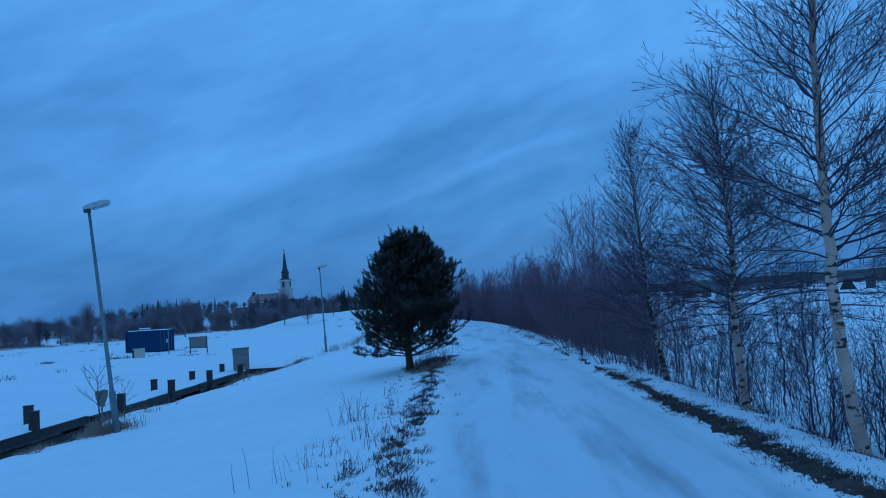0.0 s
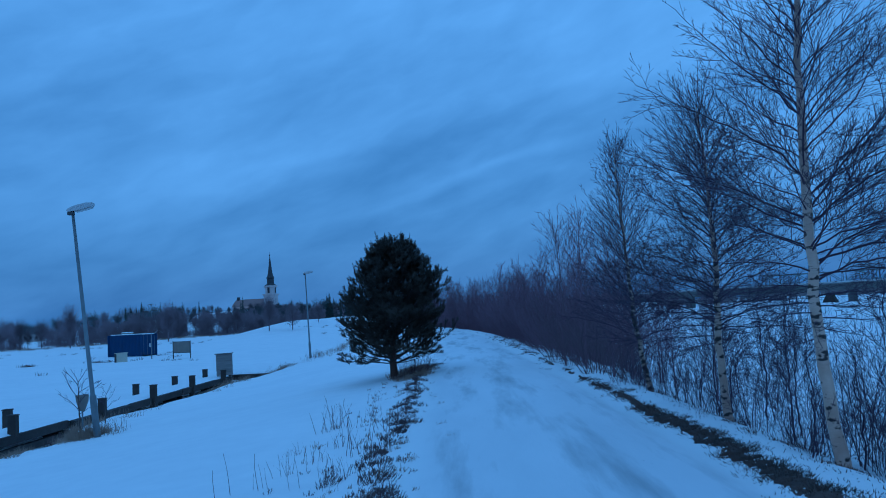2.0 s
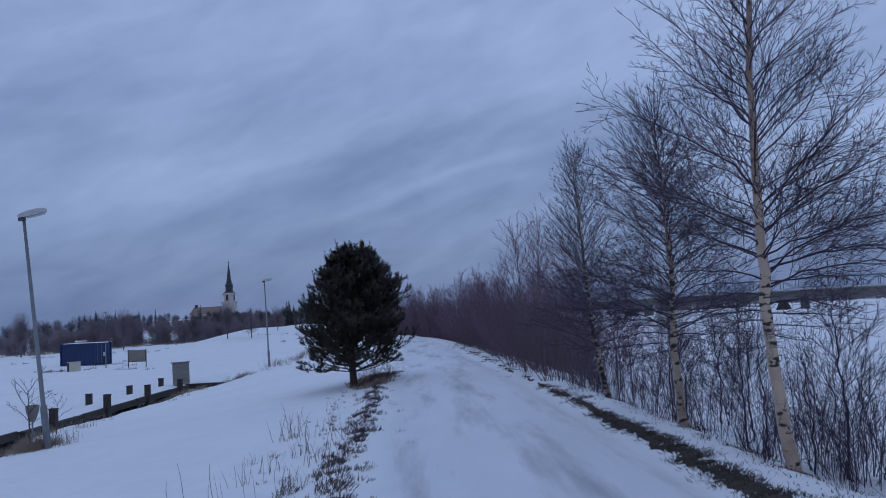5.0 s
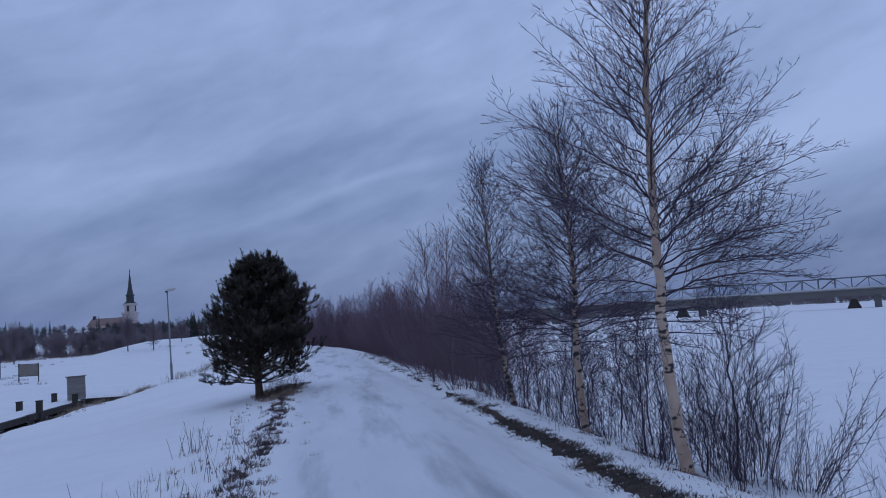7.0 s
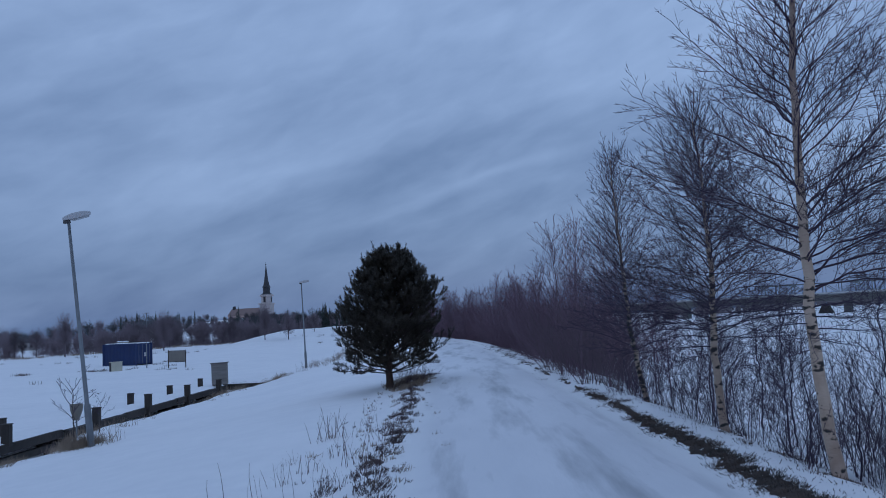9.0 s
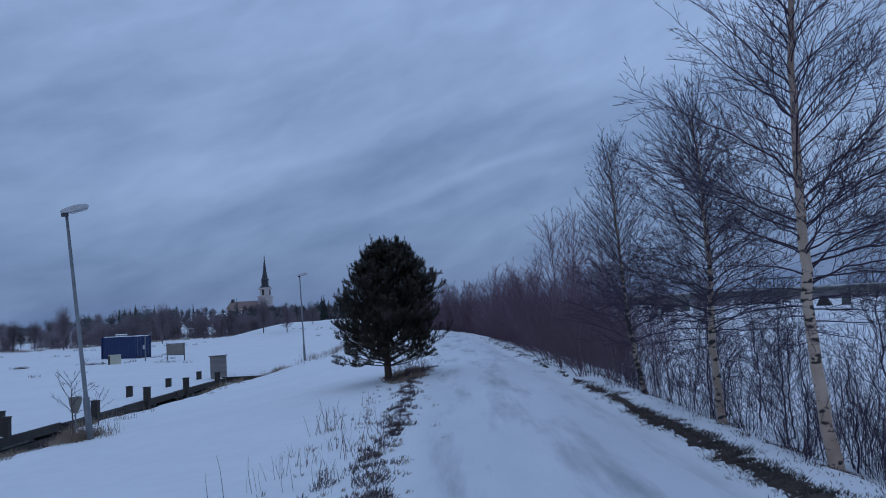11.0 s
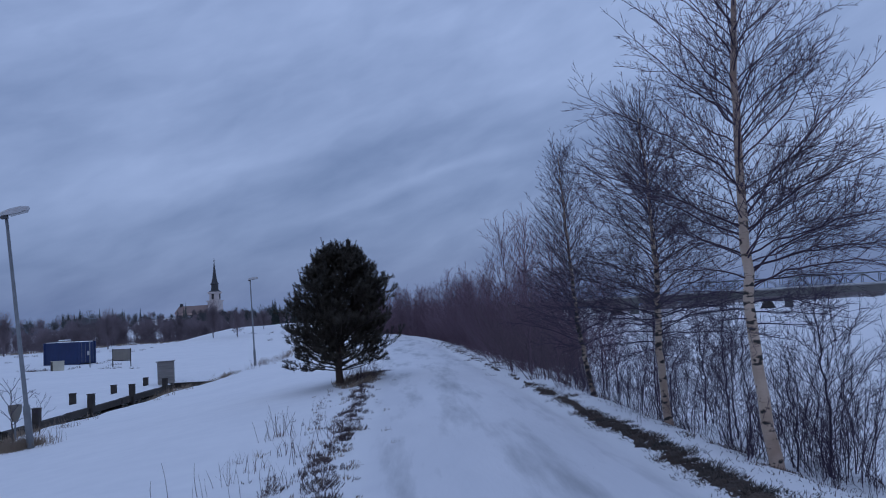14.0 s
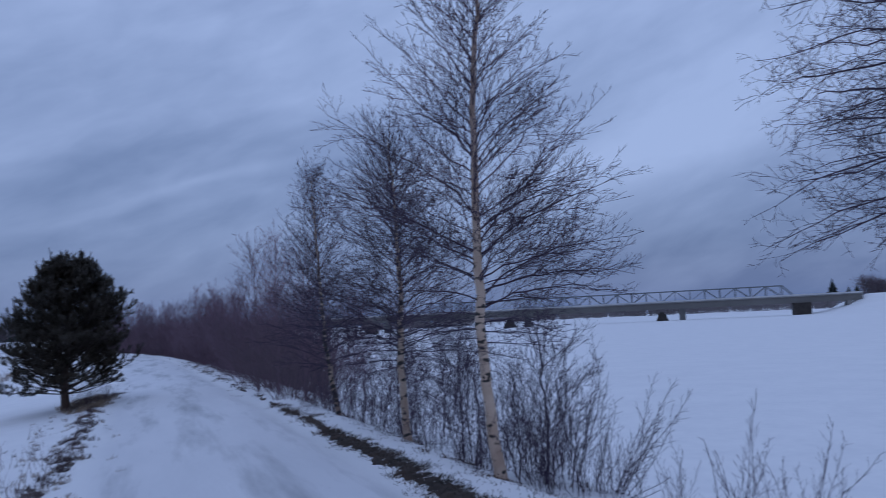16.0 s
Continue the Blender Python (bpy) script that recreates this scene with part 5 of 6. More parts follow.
def jetty():
    j = thing("jetty", "snow-covered timber jetty with dark edge beams", "jetty", (-14.62, 35, -1.5))
    for y0, y1, dx, dz in ((-12.6, -6.4, -0.12, 0.02), (-6.3, -1.3, 0.05, -0.03), (-1.2, 4.6, 0, 0.0), (4.7, 10.2, 0.03, 0.02), (10.3, 13.2, 0, 0)):
        s = Shape().box((0.55 + dx, y0, -0.30 + dz), (0.75 + dx, y1, -0.02 + dz))
        part("edge_beam", s, OLD_WOOD, j, bevel=0.02)
        part("lower_beam", Shape().box((0.48 + dx, y0 + 0.1, -0.66 + dz), (0.64 + dx, y1 - 0.1, -0.43 + dz)), OLD_WOOD, j, bevel=0.02)
        s = Shape().box((-0.75 + dx, y0, -0.35 + dz), (-0.58 + dx, y1, -0.17 + dz))
        part("edge_beam", s, OLD_WOOD, j, bevel=0.02)
        n = 14
        snow = Shape()
        for i in range(n + 1):
            y = y0 - 0.07 + (y1 - y0 + 0.14) * i / n
            for k in range(7):
                x = -0.79 + 1.41 * k / 6 - dx
                z = 0.02 + 0.05 * math.sin(math.pi * k / 6) + 0.02 * noise.noise((x * 3, y * 2, 1))
                if k in (0, 6):
                    z = -0.03 if k else -0.12
                snow.v.append((x + dx, y, z))
        snow.f = [(i * 7 + k, i * 7 + k + 1, i * 7 + 8 + k, i * 7 + 7 + k) for i in range(n) for k in range(6)]
        part("snow_cover", snow, SNOW, j, "wind-packed snow on the planks", smooth=True)
        y = y0 + 0.07
        while y < y1 - 0.1:
            part("plank", Shape().box((-0.74 + dx, y, -0.075 + dz), (0.74 + dx, y + 0.19, -0.035 + dz)), OLD_WOOD, j)
            y += 0.42
        for y in (y0 + 0.4, y1 - 0.4):
            part("bearer", Shape().box((-0.6 + dx, y - 0.1, -0.62 + dz), (0.6 + dx, y + 0.1, -0.38 + dz)), OLD_WOOD, j)
            part("pile", Shape().tube([(0.4 + dx, y, -1.4), (0.4 + dx, y, -0.6)], [0.11, 0.11], 8), OLD_WOOD, j)
            part("pile", Shape().tube([(-0.4 + dx, y, -1.4), (-0.4 + dx, y, -0.6)], [0.11, 0.11], 8), OLD_WOOD, j)
    return j


jetty()
for y, top in ((27.0, -0.91), (32.2, -1.0), (37.45, -1.02), (42.45, -1.06), (47.4, -1.05)):
    mooring_post(-15.25, y, top, -2.4)
mooring_post(-14.1, 25.3, -0.93, -1.58)
for y, top in ((30.9, -1.03), (35.95, -0.98), (41.05, -0.98), (46.35, -1.09)):
    mooring_post(-13.85, y, top, -2.6)

walkway = thing("gangway", "snow-dusted dark timber gangway from the bank to the jetty", "gangway", (-12.7, 48.9, -1.5))
part("deck", Shape().box((-1.9, -0.6, -0.1), (1.75, 0.6, 0.0)), OLD_WOOD, walkway, bevel=0.02)
part("edge_beam", Shape().box((-1.9, -0.75, -0.3), (1.8, -0.603, 0.03)), OLD_WOOD, walkway, bevel=0.02)
part("edge_beam", Shape().box((-1.9, 0.603, -0.3), (1.8, 0.75, 0.03)), OLD_WOOD, walkway, bevel=0.02)
part("snow_cover", Shape().box((-1.85, -0.2, 0.002), (1.7, 0.58, 0.04), None, (0.06, 0.06)), SNOW, walkway, bevel=0.03)
part("support", Shape().box((-1.9, -0.6, -1.0), (-1.6, 0.6, -0.11)), OLD_WOOD, walkway)
part("support", Shape().box((1.3, -0.6, -1.0), (1.6, 0.6, -0.11)), OLD_WOOD, walkway)


def board_box():
    b = thing("timber_box", "weathered grey plank cabinet with a flat lid standing by the jetty", "cabinet")
    for i in range(6):
        z = 0.06 + i * 0.235
        part("board", Shape().box((-0.46, -0.36, z), (0.46, -0.325, z + 0.22)), GREY_WOOD, b)
        part("board", Shape().box((-0.46, 0.325, z), (0.46, 0.36, z + 0.22)), GREY_WOOD, b)
        part("side_board", Shape().box((0.425, -0.322, z), (0.46, 0.322, z + 0.22)), GREY_WOOD, b)
        part("side_board", Shape().box((-0.46, -0.322, z), (-0.425, 0.322, z + 0.22)), GREY_WOOD, b)
    for x in (-0.40, 0.40):
        for y in (-0.3, 0.3):
            part("post", Shape().box((x - 0.02, y - 0.02, -0.1), (x + 0.02, y + 0.02, 1.46)), GREY_WOOD, b)
    part("lid", Shape().box((-0.53, -0.42, 1.475), (0.53, 0.42, 1.535)), GREY_WOOD, b, bevel=0.01)
    part("snow_cap", Shape().box((-0.5, -0.4, 1.537), (0.5, 0.4, 1.58), None, (0.05, 0.05)), SNOW, b, bevel=0.02)
    return b


board_box().matrix_basis = pose(-14.05, 47.3, -1.44, 0, -1, 12) @ Matrix.Diagonal((0.95, 1, 0.86, 1))


# ---------------------------------------------------------------- across the basin
def container():
    c = thing("shipping_container", "dark blue steel shipping container on the snowy field", "container")
    body = Shape()
    n = 22
    L_, W, Hh = 5.0, 2.44, 2.55
    # corrugated long side, with its depth
    for side, y in ((-1, -W / 2), (1, W / 2)):
        pts = []
        for i in range(n):
            x = -L_ / 2 + 0.1 + (L_ - 0.2) * i / n
            st = (L_ - 0.2) / n
            pts += [(x, 0), (x + st * 0.35, 0), (x + st * 0.5, -0.036 * side), (x + st * 0.85, -0.036 * side)]
        pts.append((L_ / 2 - 0.1, 0))
        k = len(body.v)
        for x, d in pts:
            body.v += [(x, y + d, 0.17), (x, y + d, Hh - 0.1)]
        body.f += [(k + 2 * i, k + 2 * i + 2, k + 2 * i + 3, k + 2 * i + 1) for i in range(len(pts) - 1)]
    body.box((-L_ / 2 + 0.05, -W / 2 + 0.06, Hh - 0.12), (L_ / 2 - 0.05, W / 2 - 0.06, Hh - 0.03))
    body.box((-L_ / 2 + 0.05, -W / 2 + 0.06, 0.1), (L_ / 2 - 0.05, W / 2 - 0.06, 0.2))
    part("body", body, BLUE, c)
    for x in (-L_ / 2, L_ / 2):
        for y in (-W / 2, W / 2):
            part("corner_post", Shape().box((x - 0.08, y - 0.08, 0), (x + 0.08, y + 0.08, Hh)), BLUE, c, bevel=0.01)
    for y in (-W / 2, W / 2):
        for z in (0.09, Hh - 0.06):
            part("rail", Shape().box((-L_ / 2 + 0.082, y - 0.05, z - 0.06), (L_ / 2 - 0.082, y + 0.05, z + 0.06)), BLUE, c)
    for s in (-1, 1):
        d = part("door", Shape().box((L_ / 2 - 0.02, 0.02 if s > 0 else -W / 2 + 0.09, 0.2), (L_ / 2 + 0.03, W / 2 - 0.09 if s > 0 else -0.02, Hh - 0.13)), BLUE, c, bevel=0.01)
        for o in (0.3, 0.85):
            part("lock_bar", Shape().tube([(L_ / 2 + 0.06, s * o, 0.2), (L_ / 2 + 0.06, s * o, Hh - 0.15)], [0.02, 0.02], 6), GALV, d)
    part("snow_cover", Shape().box((-L_ / 2 + 0.1, -W / 2 + 0.1, Hh - 0.028), (L_ / 2 - 0.1, W / 2 - 0.1, Hh + 0.06), None, (0.12, 0.12)), SNOW, c)
    return c


stand(container(), -39.3, 95.0, -22)
shed = thing("roof_box", "small pale box behind the blue container", "box")
stand(shed, -42.6, 101.5, -20)
part("body", Shape().box((-0.45, -0.5, 0), (0.45, 0.5, 2.6)), CREAM, shed, bevel=0.02)
part("roof", Shape().box((-0.5, -0.6, 2.602), (0.5, 0.6, 2.68)), GALV, shed, bevel=0.02)
part("snow_cover", Shape().box((-0.48, -0.58, 2.682), (0.48, 0.58, 2.78), None, (0.1, 0.1)), SNOW, shed)

crate = thing("crate", "pale cream wooden box with a dark side on the snow", "crate")
stand(crate, -34.4, 80.4, 38, 0.85)
part("body", Shape().box((-0.62, -0.4, 0), (0.62, 0.4, 1.12)), CREAM, crate, bevel=0.015)
part("lid", Shape().box((-0.66, -0.44, 1.122), (0.66, 0.44, 1.18)), CREAM, crate, bevel=0.01)
part("end_panel", Shape().box((-0.66, -0.38, 0.02), (-0.622, 0.38, 1.1)), OLD_WOOD, crate)

board = thing("notice_board", "grey-brown notice board on two posts in the snow", "sign board")
stand(board, -28.9, 82.2, -20)
for x in (-1.08, 1.08):
    part("post", Shape().box((x - 0.035, -0.035, -0.2), (x + 0.035, 0.035, 1.83)), OLD_WOOD, board)
part("panel", Shape().box((-1.026, -0.03, 0.68), (1.026, 0.03, 1.72)), BOARD_FACE, board)
part("frame_bar", Shape().box((-1.12, -0.045, 1.73), (1.12, 0.045, 1.78)), OLD_WOOD, board)
part("frame_bar", Shape().box((-1.026, -0.045, 0.60), (1.026, 0.045, 0.672)), OLD_WOOD, board)

pole = thing("meter_pole", "thin grey pole with a small white box beside the container", "pole")
stand(pole, -33.3, 85.5)
part("shaft", Shape().tube([(0, 0, -0.2), (0, 0, 2.75)], [0.06, 0.05], 8), GALV, pole, smooth=True)
part("box", Shape().box((-0.2, -0.18, 1.3), (-0.02, -0.06, 1.7)), LAMP_WHITE, pole, bevel=0.01)
mast = thing("mast", "thin grey lamp mast far behind the field", "mast", (-80, 205, -1.8))
part("shaft", Shape().tube([(0, 0, 0), (0, 0, 9.2)], [0.12, 0.08], 8), GALV, mast)
part("arm", Shape().box((-0.7, -0.08, 9.2), (0.7, 0.08, 9.35)), GALV, mast)
tiny = another(sapling, -34.2, 85.0, 70, 0.55)
tagged(tiny, "tiny leafless shrub beside a grey pole")

# ---------------------------------------------------------------- the church on its hill
def church():
    c = thing("church", "pale church with a dark pointed spire on a wooded hill", "church", (-107.5, 450, 4.0), -12)
    tower = part("tower", Shape().box((-3.0, -3.0, 0), (3.0, 3.0, 12.3)), PLASTER, c, "pale plaster tower")
    part("cornice", Shape().box((-3.5, -3.5, 12.3), (3.5, 3.5, 12.9)), PLASTER, tower)
    belfry = part("belfry", Shape().lathe([(3.0, 12.9), (3.0, 16.4), (3.9, 17.0), (3.9, 17.5), (3.3, 17.7)], 8), PLASTER, c)
    for k in range(0, 8, 2):
        m = Matrix.Rotation(math.pi / 4 * k, 4, "Z")
        part("louvre", Shape().box((2.72, -0.62, 13.4), (2.95, 0.62, 16.6), m), DARK_GLASS, belfry)
    part("spire", Shape().lathe([(3.4, 17.7), (2.6, 18.3), (2.0, 18.7), (1.95, 21.6), (2.3, 21.8), (2.3, 22.1), (1.7, 22.9), (1.25, 25), (0.8, 28.5), (0.42, 32), (0.12, 34.5), (0.05, 36.5)], 8), ROOF, c, "dark metal spire")
    part("ball", Shape().lathe([(0.05, 34.4), (0.35, 34.7), (0.35, 35.0), (0.05, 35.3)], 8), ROOF, c)
    nave = part("nave", Shape().box((-21, -5.5, 0), (-3.05, 5.5, 6.6)), BRICK_WALL, c, "pinkish plaster nave")
    for i in range(5):
        part("window", Shape().box((-19.3 + i * 3.4, -5.56, 2.6), (-18.0 + i * 3.4, -5.45, 5.4)), DARK_GLASS, nave)
    r = Shape()
    r.v = [(-21.5, -6.1, 6.5), (-3.05, -6.1, 6.5), (-3.05, 6.1, 6.5), (-21.5, 6.1, 6.5), (-21.5, 0, 10.6), (-3.05, 0, 10.6)]
    r.f = [(0, 1, 5, 4), (2, 3, 4, 5), (0, 4, 3), (1, 2, 5), (0, 3, 2, 1)]
    part("roof", r, RED_ROOF, c)
    part("chimney", Shape().box((-20.6, -0.8, 9.8), (-19.4, 0.8, 12.0)), ROOF, c)


church()


def house(x, y, turn, w, d, h, z=None):
    o = thing("house", "small pale house with a snowy roof far behind trees", "house", (x, y, land(x, y) - 0.2 if z is None else z), turn, "far houses")
    wall = part("wall", Shape().box((-w / 2, -d / 2, 0), (w / 2, d / 2, h)), HOUSE_PAINT, o)
    r = Shape()
    r.v = [(-w / 2 - 0.4, -d / 2 - 0.4, h), (w / 2 + 0.4, -d / 2 - 0.4, h), (w / 2 + 0.4, d / 2 + 0.4, h), (-w / 2 - 0.4, d / 2 + 0.4, h), (-w / 2 - 0.4, 0, h + d * 0.34), (w / 2 + 0.4, 0, h + d * 0.34)]
    r.f = [(0, 1, 5, 4), (2, 3, 4, 5), (0, 4, 3), (1, 2, 5), (0, 3, 2, 1)]
    part("roof", r, ROOF, o)
    for i in range(3):
        part("window", Shape().box((-w / 2 + w * (0.15 + 0.28 * i), -d / 2 - 0.06, h * 0.4), (-w / 2 + w * (0.28 + 0.28 * i), -d / 2 + 0.04, h * 0.8)), DARK_GLASS, wall)


house(-117.5, 217, 20, 5, 5, 2.2)
house(-104, 262, 12, 10, 8, 2.6, 1.2)
house(-22, 300, 0, 10, 7, 3.6)

# ---------------------------------------------------------------- far trees
def round_crown(rng, s, foot, h, wide, twigs, thick, brush=0.25):
    """A far bare tree: a stem, limbs that fan up from it and a rounded haze of twigs."""
    s.twig(foot, foot + Vector((0, 0, h * 0.8)), h * 0.014)
    for i in range(7):
        a = i * 2.4 + rng.random()
        p = foot + Vector((0, 0, h * rng.uniform(0.15, 0.4)))
        s.twig(p, foot + Vector((math.cos(a) * wide * 0.7, math.sin(a) * wide * 0.7, h * rng.uniform(0.6, 0.85))), thick * 1.4)
    for i in range(twigs):
        a, e = rng.uniform(0, 6.28), math.asin(rng.uniform(-0.85, 1.0))
        d = Vector((math.cos(a) * math.cos(e), math.sin(a) * math.cos(e), math.sin(e)))
        k = rng.uniform(0.4, 1.0) * (1 + 0.16 * math.sin(3 * a + foot.x) * math.cos(e))
        q = foot + Vector((d.x * wide * k, d.y * wide * k, h * (0.55 + 0.45 * d.z * k)))
        way = Vector((d.x, d.y, d.z * 0.6 + 0.75)).normalized()
        s.twig(q - way * h * rng.uniform(0.10, 0.2), q, thick)
    for i in range(int(twigs * brush)):                        # brush at the foot
        a, r = rng.uniform(0, 6.28), rng.uniform(0, 0.4) * h
        p = foot + Vector((math.cos(a) * r, math.sin(a) * r, 0))
        s.twig(p, p + Vector((rng.gauss(0, 0.06) * h, rng.gauss(0, 0.06) * h, rng.uniform(0.12, 0.36) * h)), thick * 1.2)


def field_tree(seed, h, wide):
    """A single bare tree at the field's edge."""
    rng = random.Random(seed)
    tree = thing("bare_tree", "leafless round-crowned tree at the edge of the field", "tree", group="bare trees round the field")
    part("trunk", Shape().tube([(0, 0, -0.3), (0.05, 0, h * 0.3), (0, 0.05, h * 0.75)], [0.13, 0.1, 0.03], 7), FAR_TWIG, tree, smooth=True)
    fine = Shape()
    round_crown(rng, fine, Vector((0, 0, 0)), h, wide, 900, 0.026, 0)
    tagged(part("crown", fine, FAR_TWIG, tree), kind="stuff")
    return tree


far_bare = [field_tree(430 + i, h, w) for i, (h, w) in enumerate(((8.0, 2.6), (6.6, 2.5), (9.0, 2.5)))]


def spruce(seed, height):
    rng = random.Random(seed)
    t = thing("spruce", "dark pointed spruce in the far wood", "tree", group="far spruces")
    part("trunk", Shape().tube([(0, 0, -0.3), (0, 0, height)], [0.14, 0.02], 6), PINE_BARK, t)
    s = Shape()
    for i in range(150):
        f = (i + rng.random()) / 150
        z = height * (0.10 + 0.9 * f)
        a = i * 2.4 + rng.random()
        r = (1 - f) * height * 0.2 * rng.uniform(0.7, 1.2) + 0.12
        p = Vector((0, 0, z + r * 0.25))
        q = Vector((math.cos(a) * r, math.sin(a) * r, z - r * 0.25))
        w = Vector((-math.sin(a), math.cos(a), 0)) * r * 0.32
        k = len(s.v)
        s.v += [p, p.lerp(q, 0.6) + w, q, p.lerp(q, 0.6) - w, p.lerp(q, 0.55) - Vector((0, 0, r * 0.28))]
        s.f += [(k, k + 1, k + 2, k + 3), (k, k + 4, k + 1), (k + 1, k + 4, k + 2), (k + 2, k + 4, k + 3), (k + 3, k + 4, k)]
    part("crown", s, SPRUCE, t)
    return t


spruces = [spruce(500 + i, h) for i, h in enumerate((9.0, 11.0))]
first = {id(o): o for o in far_bare + spruces}
rng = random.Random(77)
EDGE = [(-150, 170), (-110, 150), (-81, 147), (-71, 158), (-71, 184), (-68, 199), (-60, 196), (-54, 202), (-52, 226), (-40, 246)]
for (xa, ya), (xb, yb) in zip(EDGE, EDGE[1:]):
    n = max(2, int(math.hypot(xb - xa, yb - ya) / 7.0))
    for i in range(n):
        t = (i + rng.random()) / n
        for back in (0,):
            put(far_bare[rng.randrange(3)], xa + (xb - xa) * t + rng.uniform(-3, 3) - back * 0.3, ya + (yb - ya) * t + rng.uniform(0, 8) + back, rng.uniform(0, 360), rng.uniform(0.45, 0.8))
for x, y, s in [(-33.6, 139, 0.78), (-29.2, 137.5, 0.70), (-27.0, 150, 0.5), (-79.4, 150, 0.9), (-70, 142, 0.95), (-60.5, 164, 1.0), (-83.5, 150, 0.7), (-69.5, 192, 1.05), (-50, 208, 1.05), (-58, 205, 0.95), (-92, 358, 0.7), (-88, 352, 0.8), (-85, 360, 0.72), (-81, 350, 0.66), (-96, 362, 0.6)]:
    put(far_bare[rng.randrange(3)], x, y, rng.uniform(0, 360), s)
for x, y, s in [(-33, 235, 1.0), (-30, 240, 0.8), (-22, 250, 0.9), (-13, 240, 1.25), (-17, 255, 0.8), (-8, 250, 0.8), (-36, 260, 0.9), (-39.7, 240, 0.95), (-64, 300, 0.8), (-61, 303, 0.7), (-57, 300, 0.8), (-50.2, 298, 1.2), (-48, 300, 0.85), (-53, 301, 0.75), (-125, 300, 0.75), (-122, 303, 0.85)]:
    put(spruces[rng.randrange(2)], x, y, rng.uniform(0, 360), s)


def far_wood(name, label, spots, seed, mat, low, high, thick=0.03, twigs=90):
    """A distant wood: many ragged crowns, too many to count."""
    rng = random.Random(seed)
    s = Shape()
    for x, y, *up in spots:
        if -0.557 < x / y < -0.523 and y < 222:
            continue                                           # a gap before the pale house
        h = rng.uniform(low, high) * (1.0 + 0.55 * noise.noise((x * 0.045, y * 0.03, 6)))
        z = up[0] if up else land(x, y) - 0.1
        if y < 190:
            h *= 0.74                                          # scrub along the field's edge
        if y > 280 and mat is not SPRUCE:
            h *= 1 - 0.5 * math.exp(-((x + 96) / 26) ** 2)     # young growth below the church
        foot = Vector((x, y, z))
        if mat is SPRUCE:
            s.twig(foot, foot + Vector((0, 0, h)), 0.15)
            for i in range(46):
                f = (i + rng.random()) / 46
                a = i * 2.4 + rng.random() * 2
                r = ((1 - f) * h * 0.2 + 0.2) * rng.uniform(0.7, 1.15)
                p = Vector((x, y, z + h * (0.08 + 0.92 * f)))
                s.twig(p, p + Vector((math.cos(a) * r, math.sin(a) * r, -0.06 * h)), h * 0.05 * (1 - f) + 0.03)
            continue
        round_crown(rng, s, foot, h, rng.uniform(0.30, 0.46) * h, twigs, thick)
    return tagged(part(name, s, mat), label, "wood", kind="stuff")


rng = random.Random(88)
spots = [(rng.uniform(-420, -60), rng.uniform(265, 340)) for _ in range(110)] + [(rng.uniform(-300, -85), rng.uniform(190, 265)) for _ in range(80)] + [(rng.uniform(-60, 10), rng.uniform(285, 340)) for _ in range(50)]
spots += [(rng.uniform(-150, -84), rng.uniform(166, 185)) for _ in range(16)]
spots += [(rng.gauss(-82, 16), rng.uniform(290, 380)) for _ in range(70)]        # up the church hill
for (xa, ya), (xb, yb) in zip(EDGE, EDGE[1:]):
    for _ in range(int(math.hypot(xb - xa, yb - ya) * 1.3)):
        t = rng.random()
        back = rng.uniform(0, 22)
        spots.append((xa + (xb - xa) * t + rng.uniform(-2, 2) - back * 0.45, ya + (yb - ya) * t + back))
straw = []
for (xa, ya), (xb, yb) in zip(EDGE, EDGE[1:]):                # tall withered grass along the wood's edge
    for _ in range(int(math.hypot(xb - xa, yb - ya) * 2.4)):
        t = rng.random()
        straw.append((xa + (xb - xa) * t + rng.uniform(-1, 3), ya + (yb - ya) * t - rng.uniform(0, 7) ** 1.2, rng.uniform(0.8, 1.8)))
tuft_field("edge_straw", "pale withered grass along the edge of the wood", STRAW, 44, straw, 0.34, 0.022, 12, 0.5)
far_wood("far_birch_wood", "leafless brownish wood on the hill below the church", spots, 1, FAR_TWIG, 4.2, 7.4, 0.035, 330)
spots = [(rng.uniform(-420, -45), rng.uniform(300, 400)) for _ in range(330)] + [(rng.uniform(-60, 10), rng.uniform(310, 380)) for _ in range(60)]
spots += [(rng.gauss(-80, 14), rng.uniform(310, 385)) for _ in range(80)]
far_wood("far_ridge_wood", "dark pine wood covering the far ridge", spots, 4, FAR_PINE, 5.0, 7.2, 0.09, 110)
spots = []
for cx, cy, wide, n in ((-124, 300, 2.0, 5), (-122, 350, 7, 4), (-88, 300, 4, 3), (-61, 300, 4, 4), (-52, 302, 4, 5), (-28, 330, 12, 6)):
    spots += [(rng.gauss(cx, wide), rng.gauss(cy, 8)) for _ in range(n)]
far_wood("far_spruce_wood", "dark conifer wood on the skyline", spots, 2, SPRUCE, 5.5, 8.5)
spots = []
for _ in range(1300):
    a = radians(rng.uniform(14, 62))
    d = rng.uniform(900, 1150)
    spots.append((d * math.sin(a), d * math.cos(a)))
far_wood("far_shore_wood", "low wood on the far river shore, coloured pale for haze", spots, 3, HAZED_SHORE_TWIG, 8.5, 12.5, 0.3, 40)


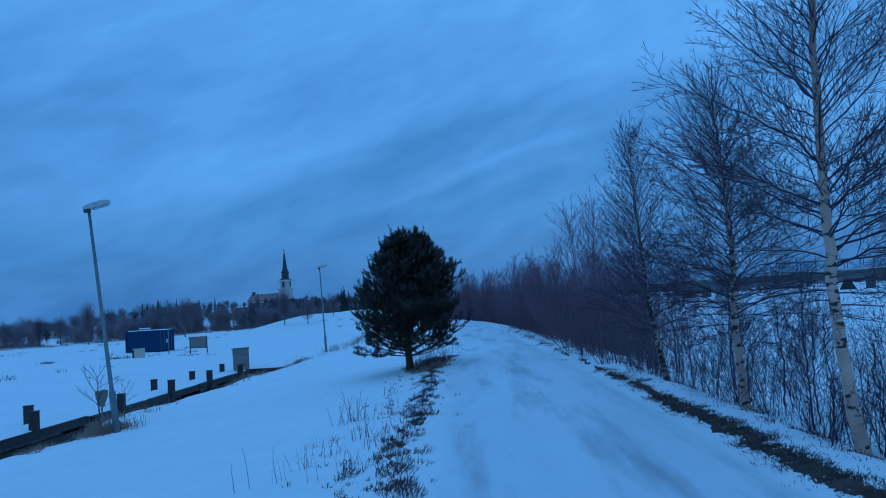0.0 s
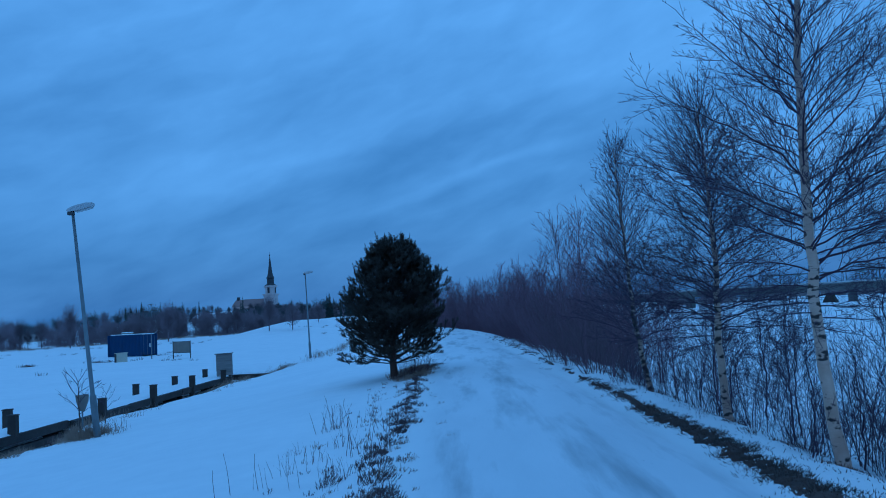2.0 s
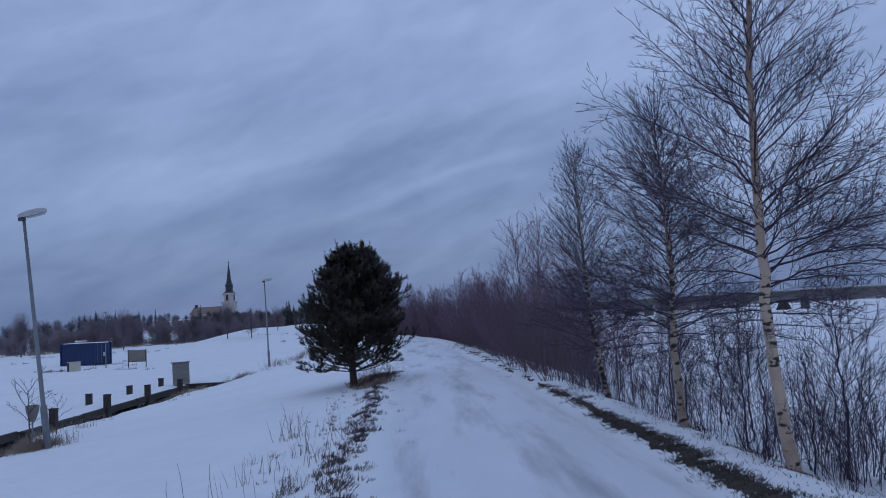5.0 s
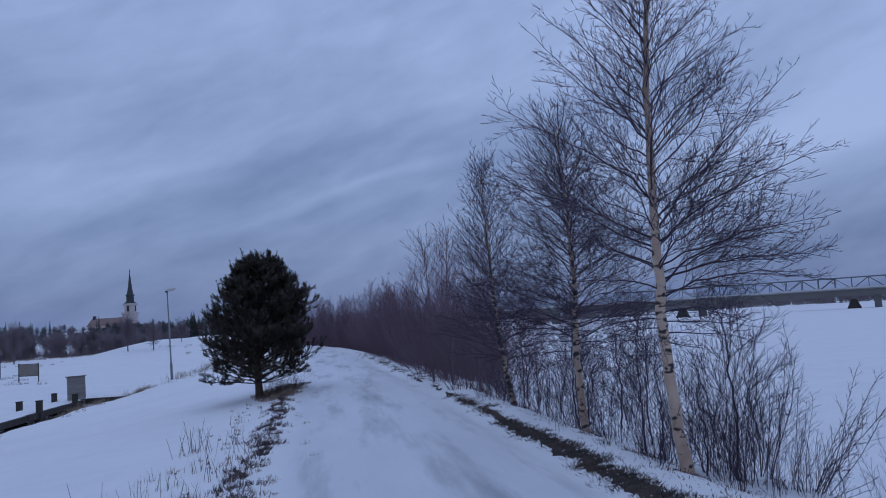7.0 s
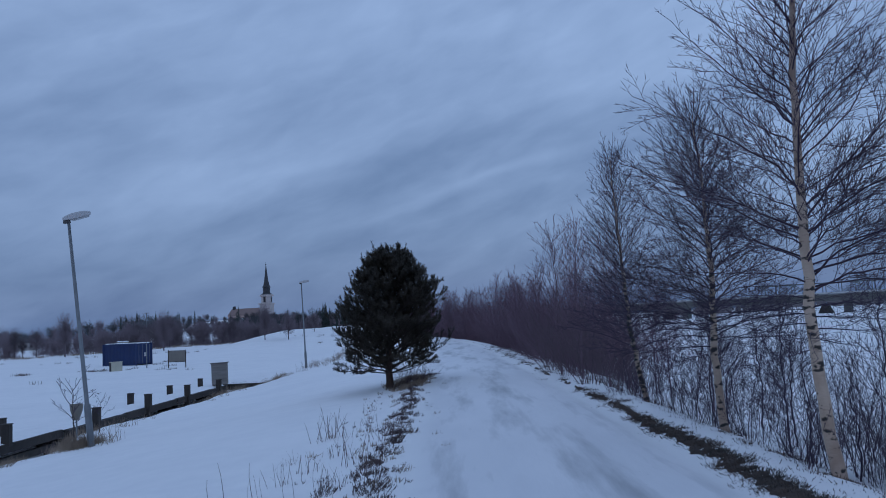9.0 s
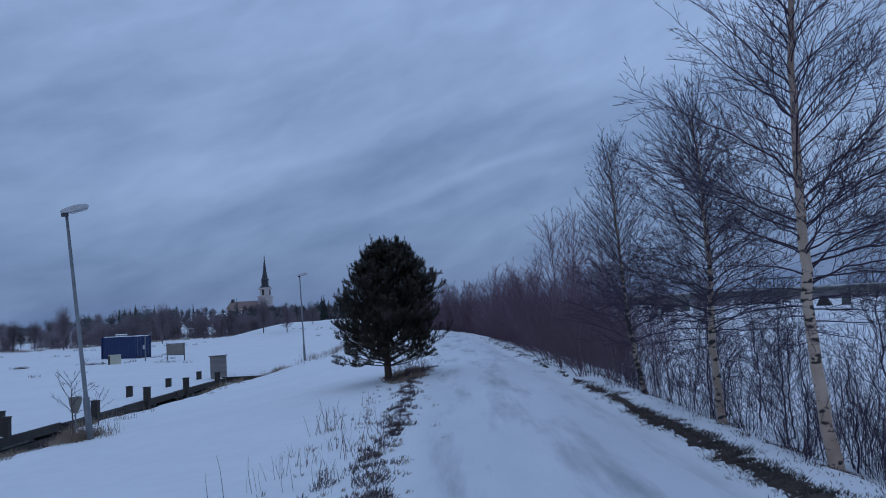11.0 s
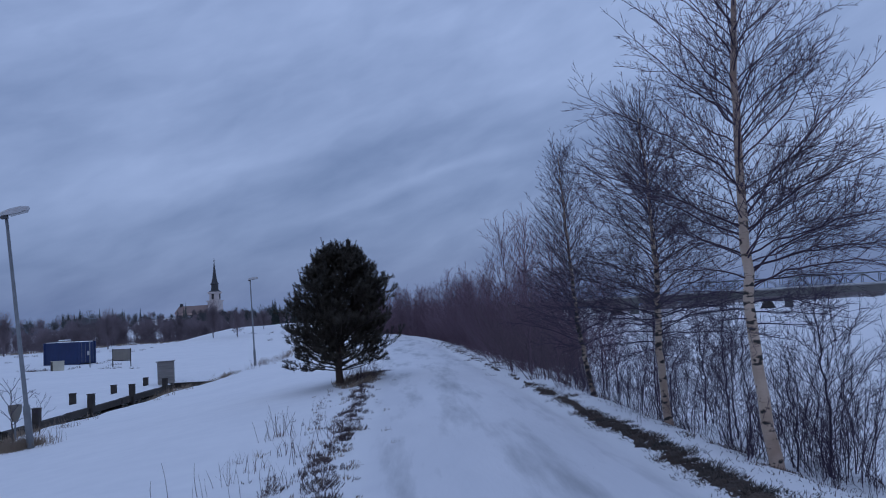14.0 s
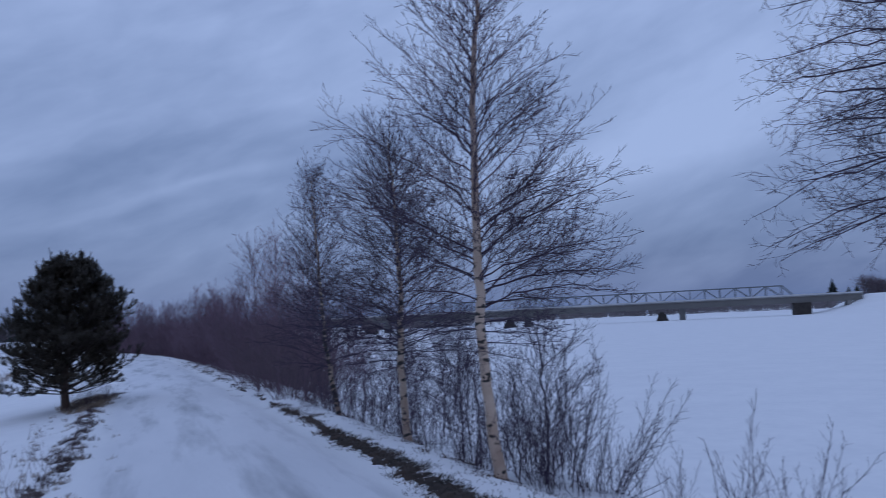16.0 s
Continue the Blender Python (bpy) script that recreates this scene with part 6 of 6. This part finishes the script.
# ---------------------------------------------------------------- the bridge over the river
def bridge():
    o = thing("road_bridge", "long steel girder bridge with a truss over the frozen river", "bridge", (284, 390, -3.4), -36)
    part("deck", Shape().box((-420, -4.2, 9.9), (96, 4.2, 10.5)), CONCRETE, o)
    for y in (-3.2, 3.2):
        part("girder", Shape().box((-420, y - 0.3, 6.6), (96, y + 0.3, 9.897)), BRIDGE_STEEL, o)
    for i in range(-44, 9):
        for y in (-3.62,):
            part("stiffener", Shape().box((i * 10 - 0.12, y, 6.7), (i * 10 + 0.12, y + 0.115, 9.8)), BRIDGE_STEEL, o)
    for y in (-4.05, 4.05):
        part("top_chord", Shape().box((-132, y - 0.25, 16.3), (56, y + 0.25, 16.8)), TRUSS_STEEL, o)
        n = 24
        for i in range(n + 1):
            x = -132 + (188 + 8) * i / n
            if x < 57:
                part("upright", Shape().bar((x, y, 10.5), (x, y, 16.3), 0.4), TRUSS_STEEL, o)
            if i < n - 1:
                x2 = x + 196 / n
                a, b = ((x, 10.5), (x2, 16.3)) if i % 2 else ((x, 16.3), (x2, 10.5))
                part("diagonal", Shape().bar((a[0] + 0.2, y, a[1]), (b[0] - 0.2, y, b[1] - 0.02), 0.35), TRUSS_STEEL, o)
        part("end_diagonal", Shape().bar((56, y, 16.5), (62, y, 10.5), 0.45), TRUSS_STEEL, o)
    part("parapet", Shape().box((-420, -4.35, 10.5), (96, -4.2, 11.3)), PALE_RAIL, o)
    for x in (2, -88, -178, -268):
        part("pier", Shape().box((x - 1.8, -3.6, -0.4), (x + 1.8, 3.6, 6.6), None, (0.2, 0.3)), PIER, o)
        part("ice_breaker", Shape().box((x - 15, -4, -0.4), (x - 7.6, 4, 5.0), None, (2.4, 1.5)), OLD_WOOD, o)
    part("abutment", Shape().box((61, -4.4, -0.5), (70, 4.4, 6.59)), OLD_WOOD, o)
    part("end_pier", Shape().box((88, -4.2, -0.5), (90.5, 4.2, 6.59)), CONCRETE, o)


bridge()


def river_bank():
    """The snowy shoulder on which the bridge lands."""
    s = Shape()
    m = pose(284, 390, -3.4, 0, 0, -36)
    n = 30
    for i in range(n + 1):
        for k in range(n + 1):
            u, v = 62 + 200 * i / n, -130 + 300 * k / n
            z = 5.6 * smoothstep(62 + 0.2 * abs(v), 100 + 0.2 * abs(v), u) * (1 - smoothstep(30, 120, abs(v))) + 4.6 * smoothstep(91, 99, u) * smoothstep(-9, -3, v) * (1 - smoothstep(60, 140, v)) - 0.15 + 0.4 * noise.noise((u * 0.06, v * 0.06, 3))
            s.v.append(m @ Vector((u, v, z)))
    w = n + 1
    s.f = [(j * w + i, j * w + i + 1, j * w + w + i + 1, j * w + w + i) for j in range(n) for i in range(n)]
    return tagged(part("river_bank", s, SNOW, smooth=True), "snowy river bank at the bridge's end", "bank", kind="structure")


river_bank()
m = pose(284, 390, 6.0, 0, 0, -36)
for u, v, s, kind in [(84, 12, 1.4, 0), (93, 16, 0.75, 1), (97, 15, 1.0, 0)]:
    p = m @ Vector((u, v, 0))
    copy_thing(spruces[kind], Matrix()).matrix_basis = pose(p.x, p.y, 3.6, 0, 0, u * 7) @ Matrix.Diagonal((s * 1.9, s * 1.9, s, 1))
rng = random.Random(12)
spots = [(*(m @ Vector((rng.gauss(106, 3.4), rng.uniform(12, 24), 0))).xy, 4.6) for _ in range(16)] + [(*(m @ Vector((rng.uniform(118, 160), rng.uniform(12, 24), 0))).xy, 3.0) for _ in range(20)]
far_wood("bank_wood", "rounded leafless clump of trees at the bridge's end", spots, 6, FAR_TWIG, 9.5, 13, 0.10, 160)
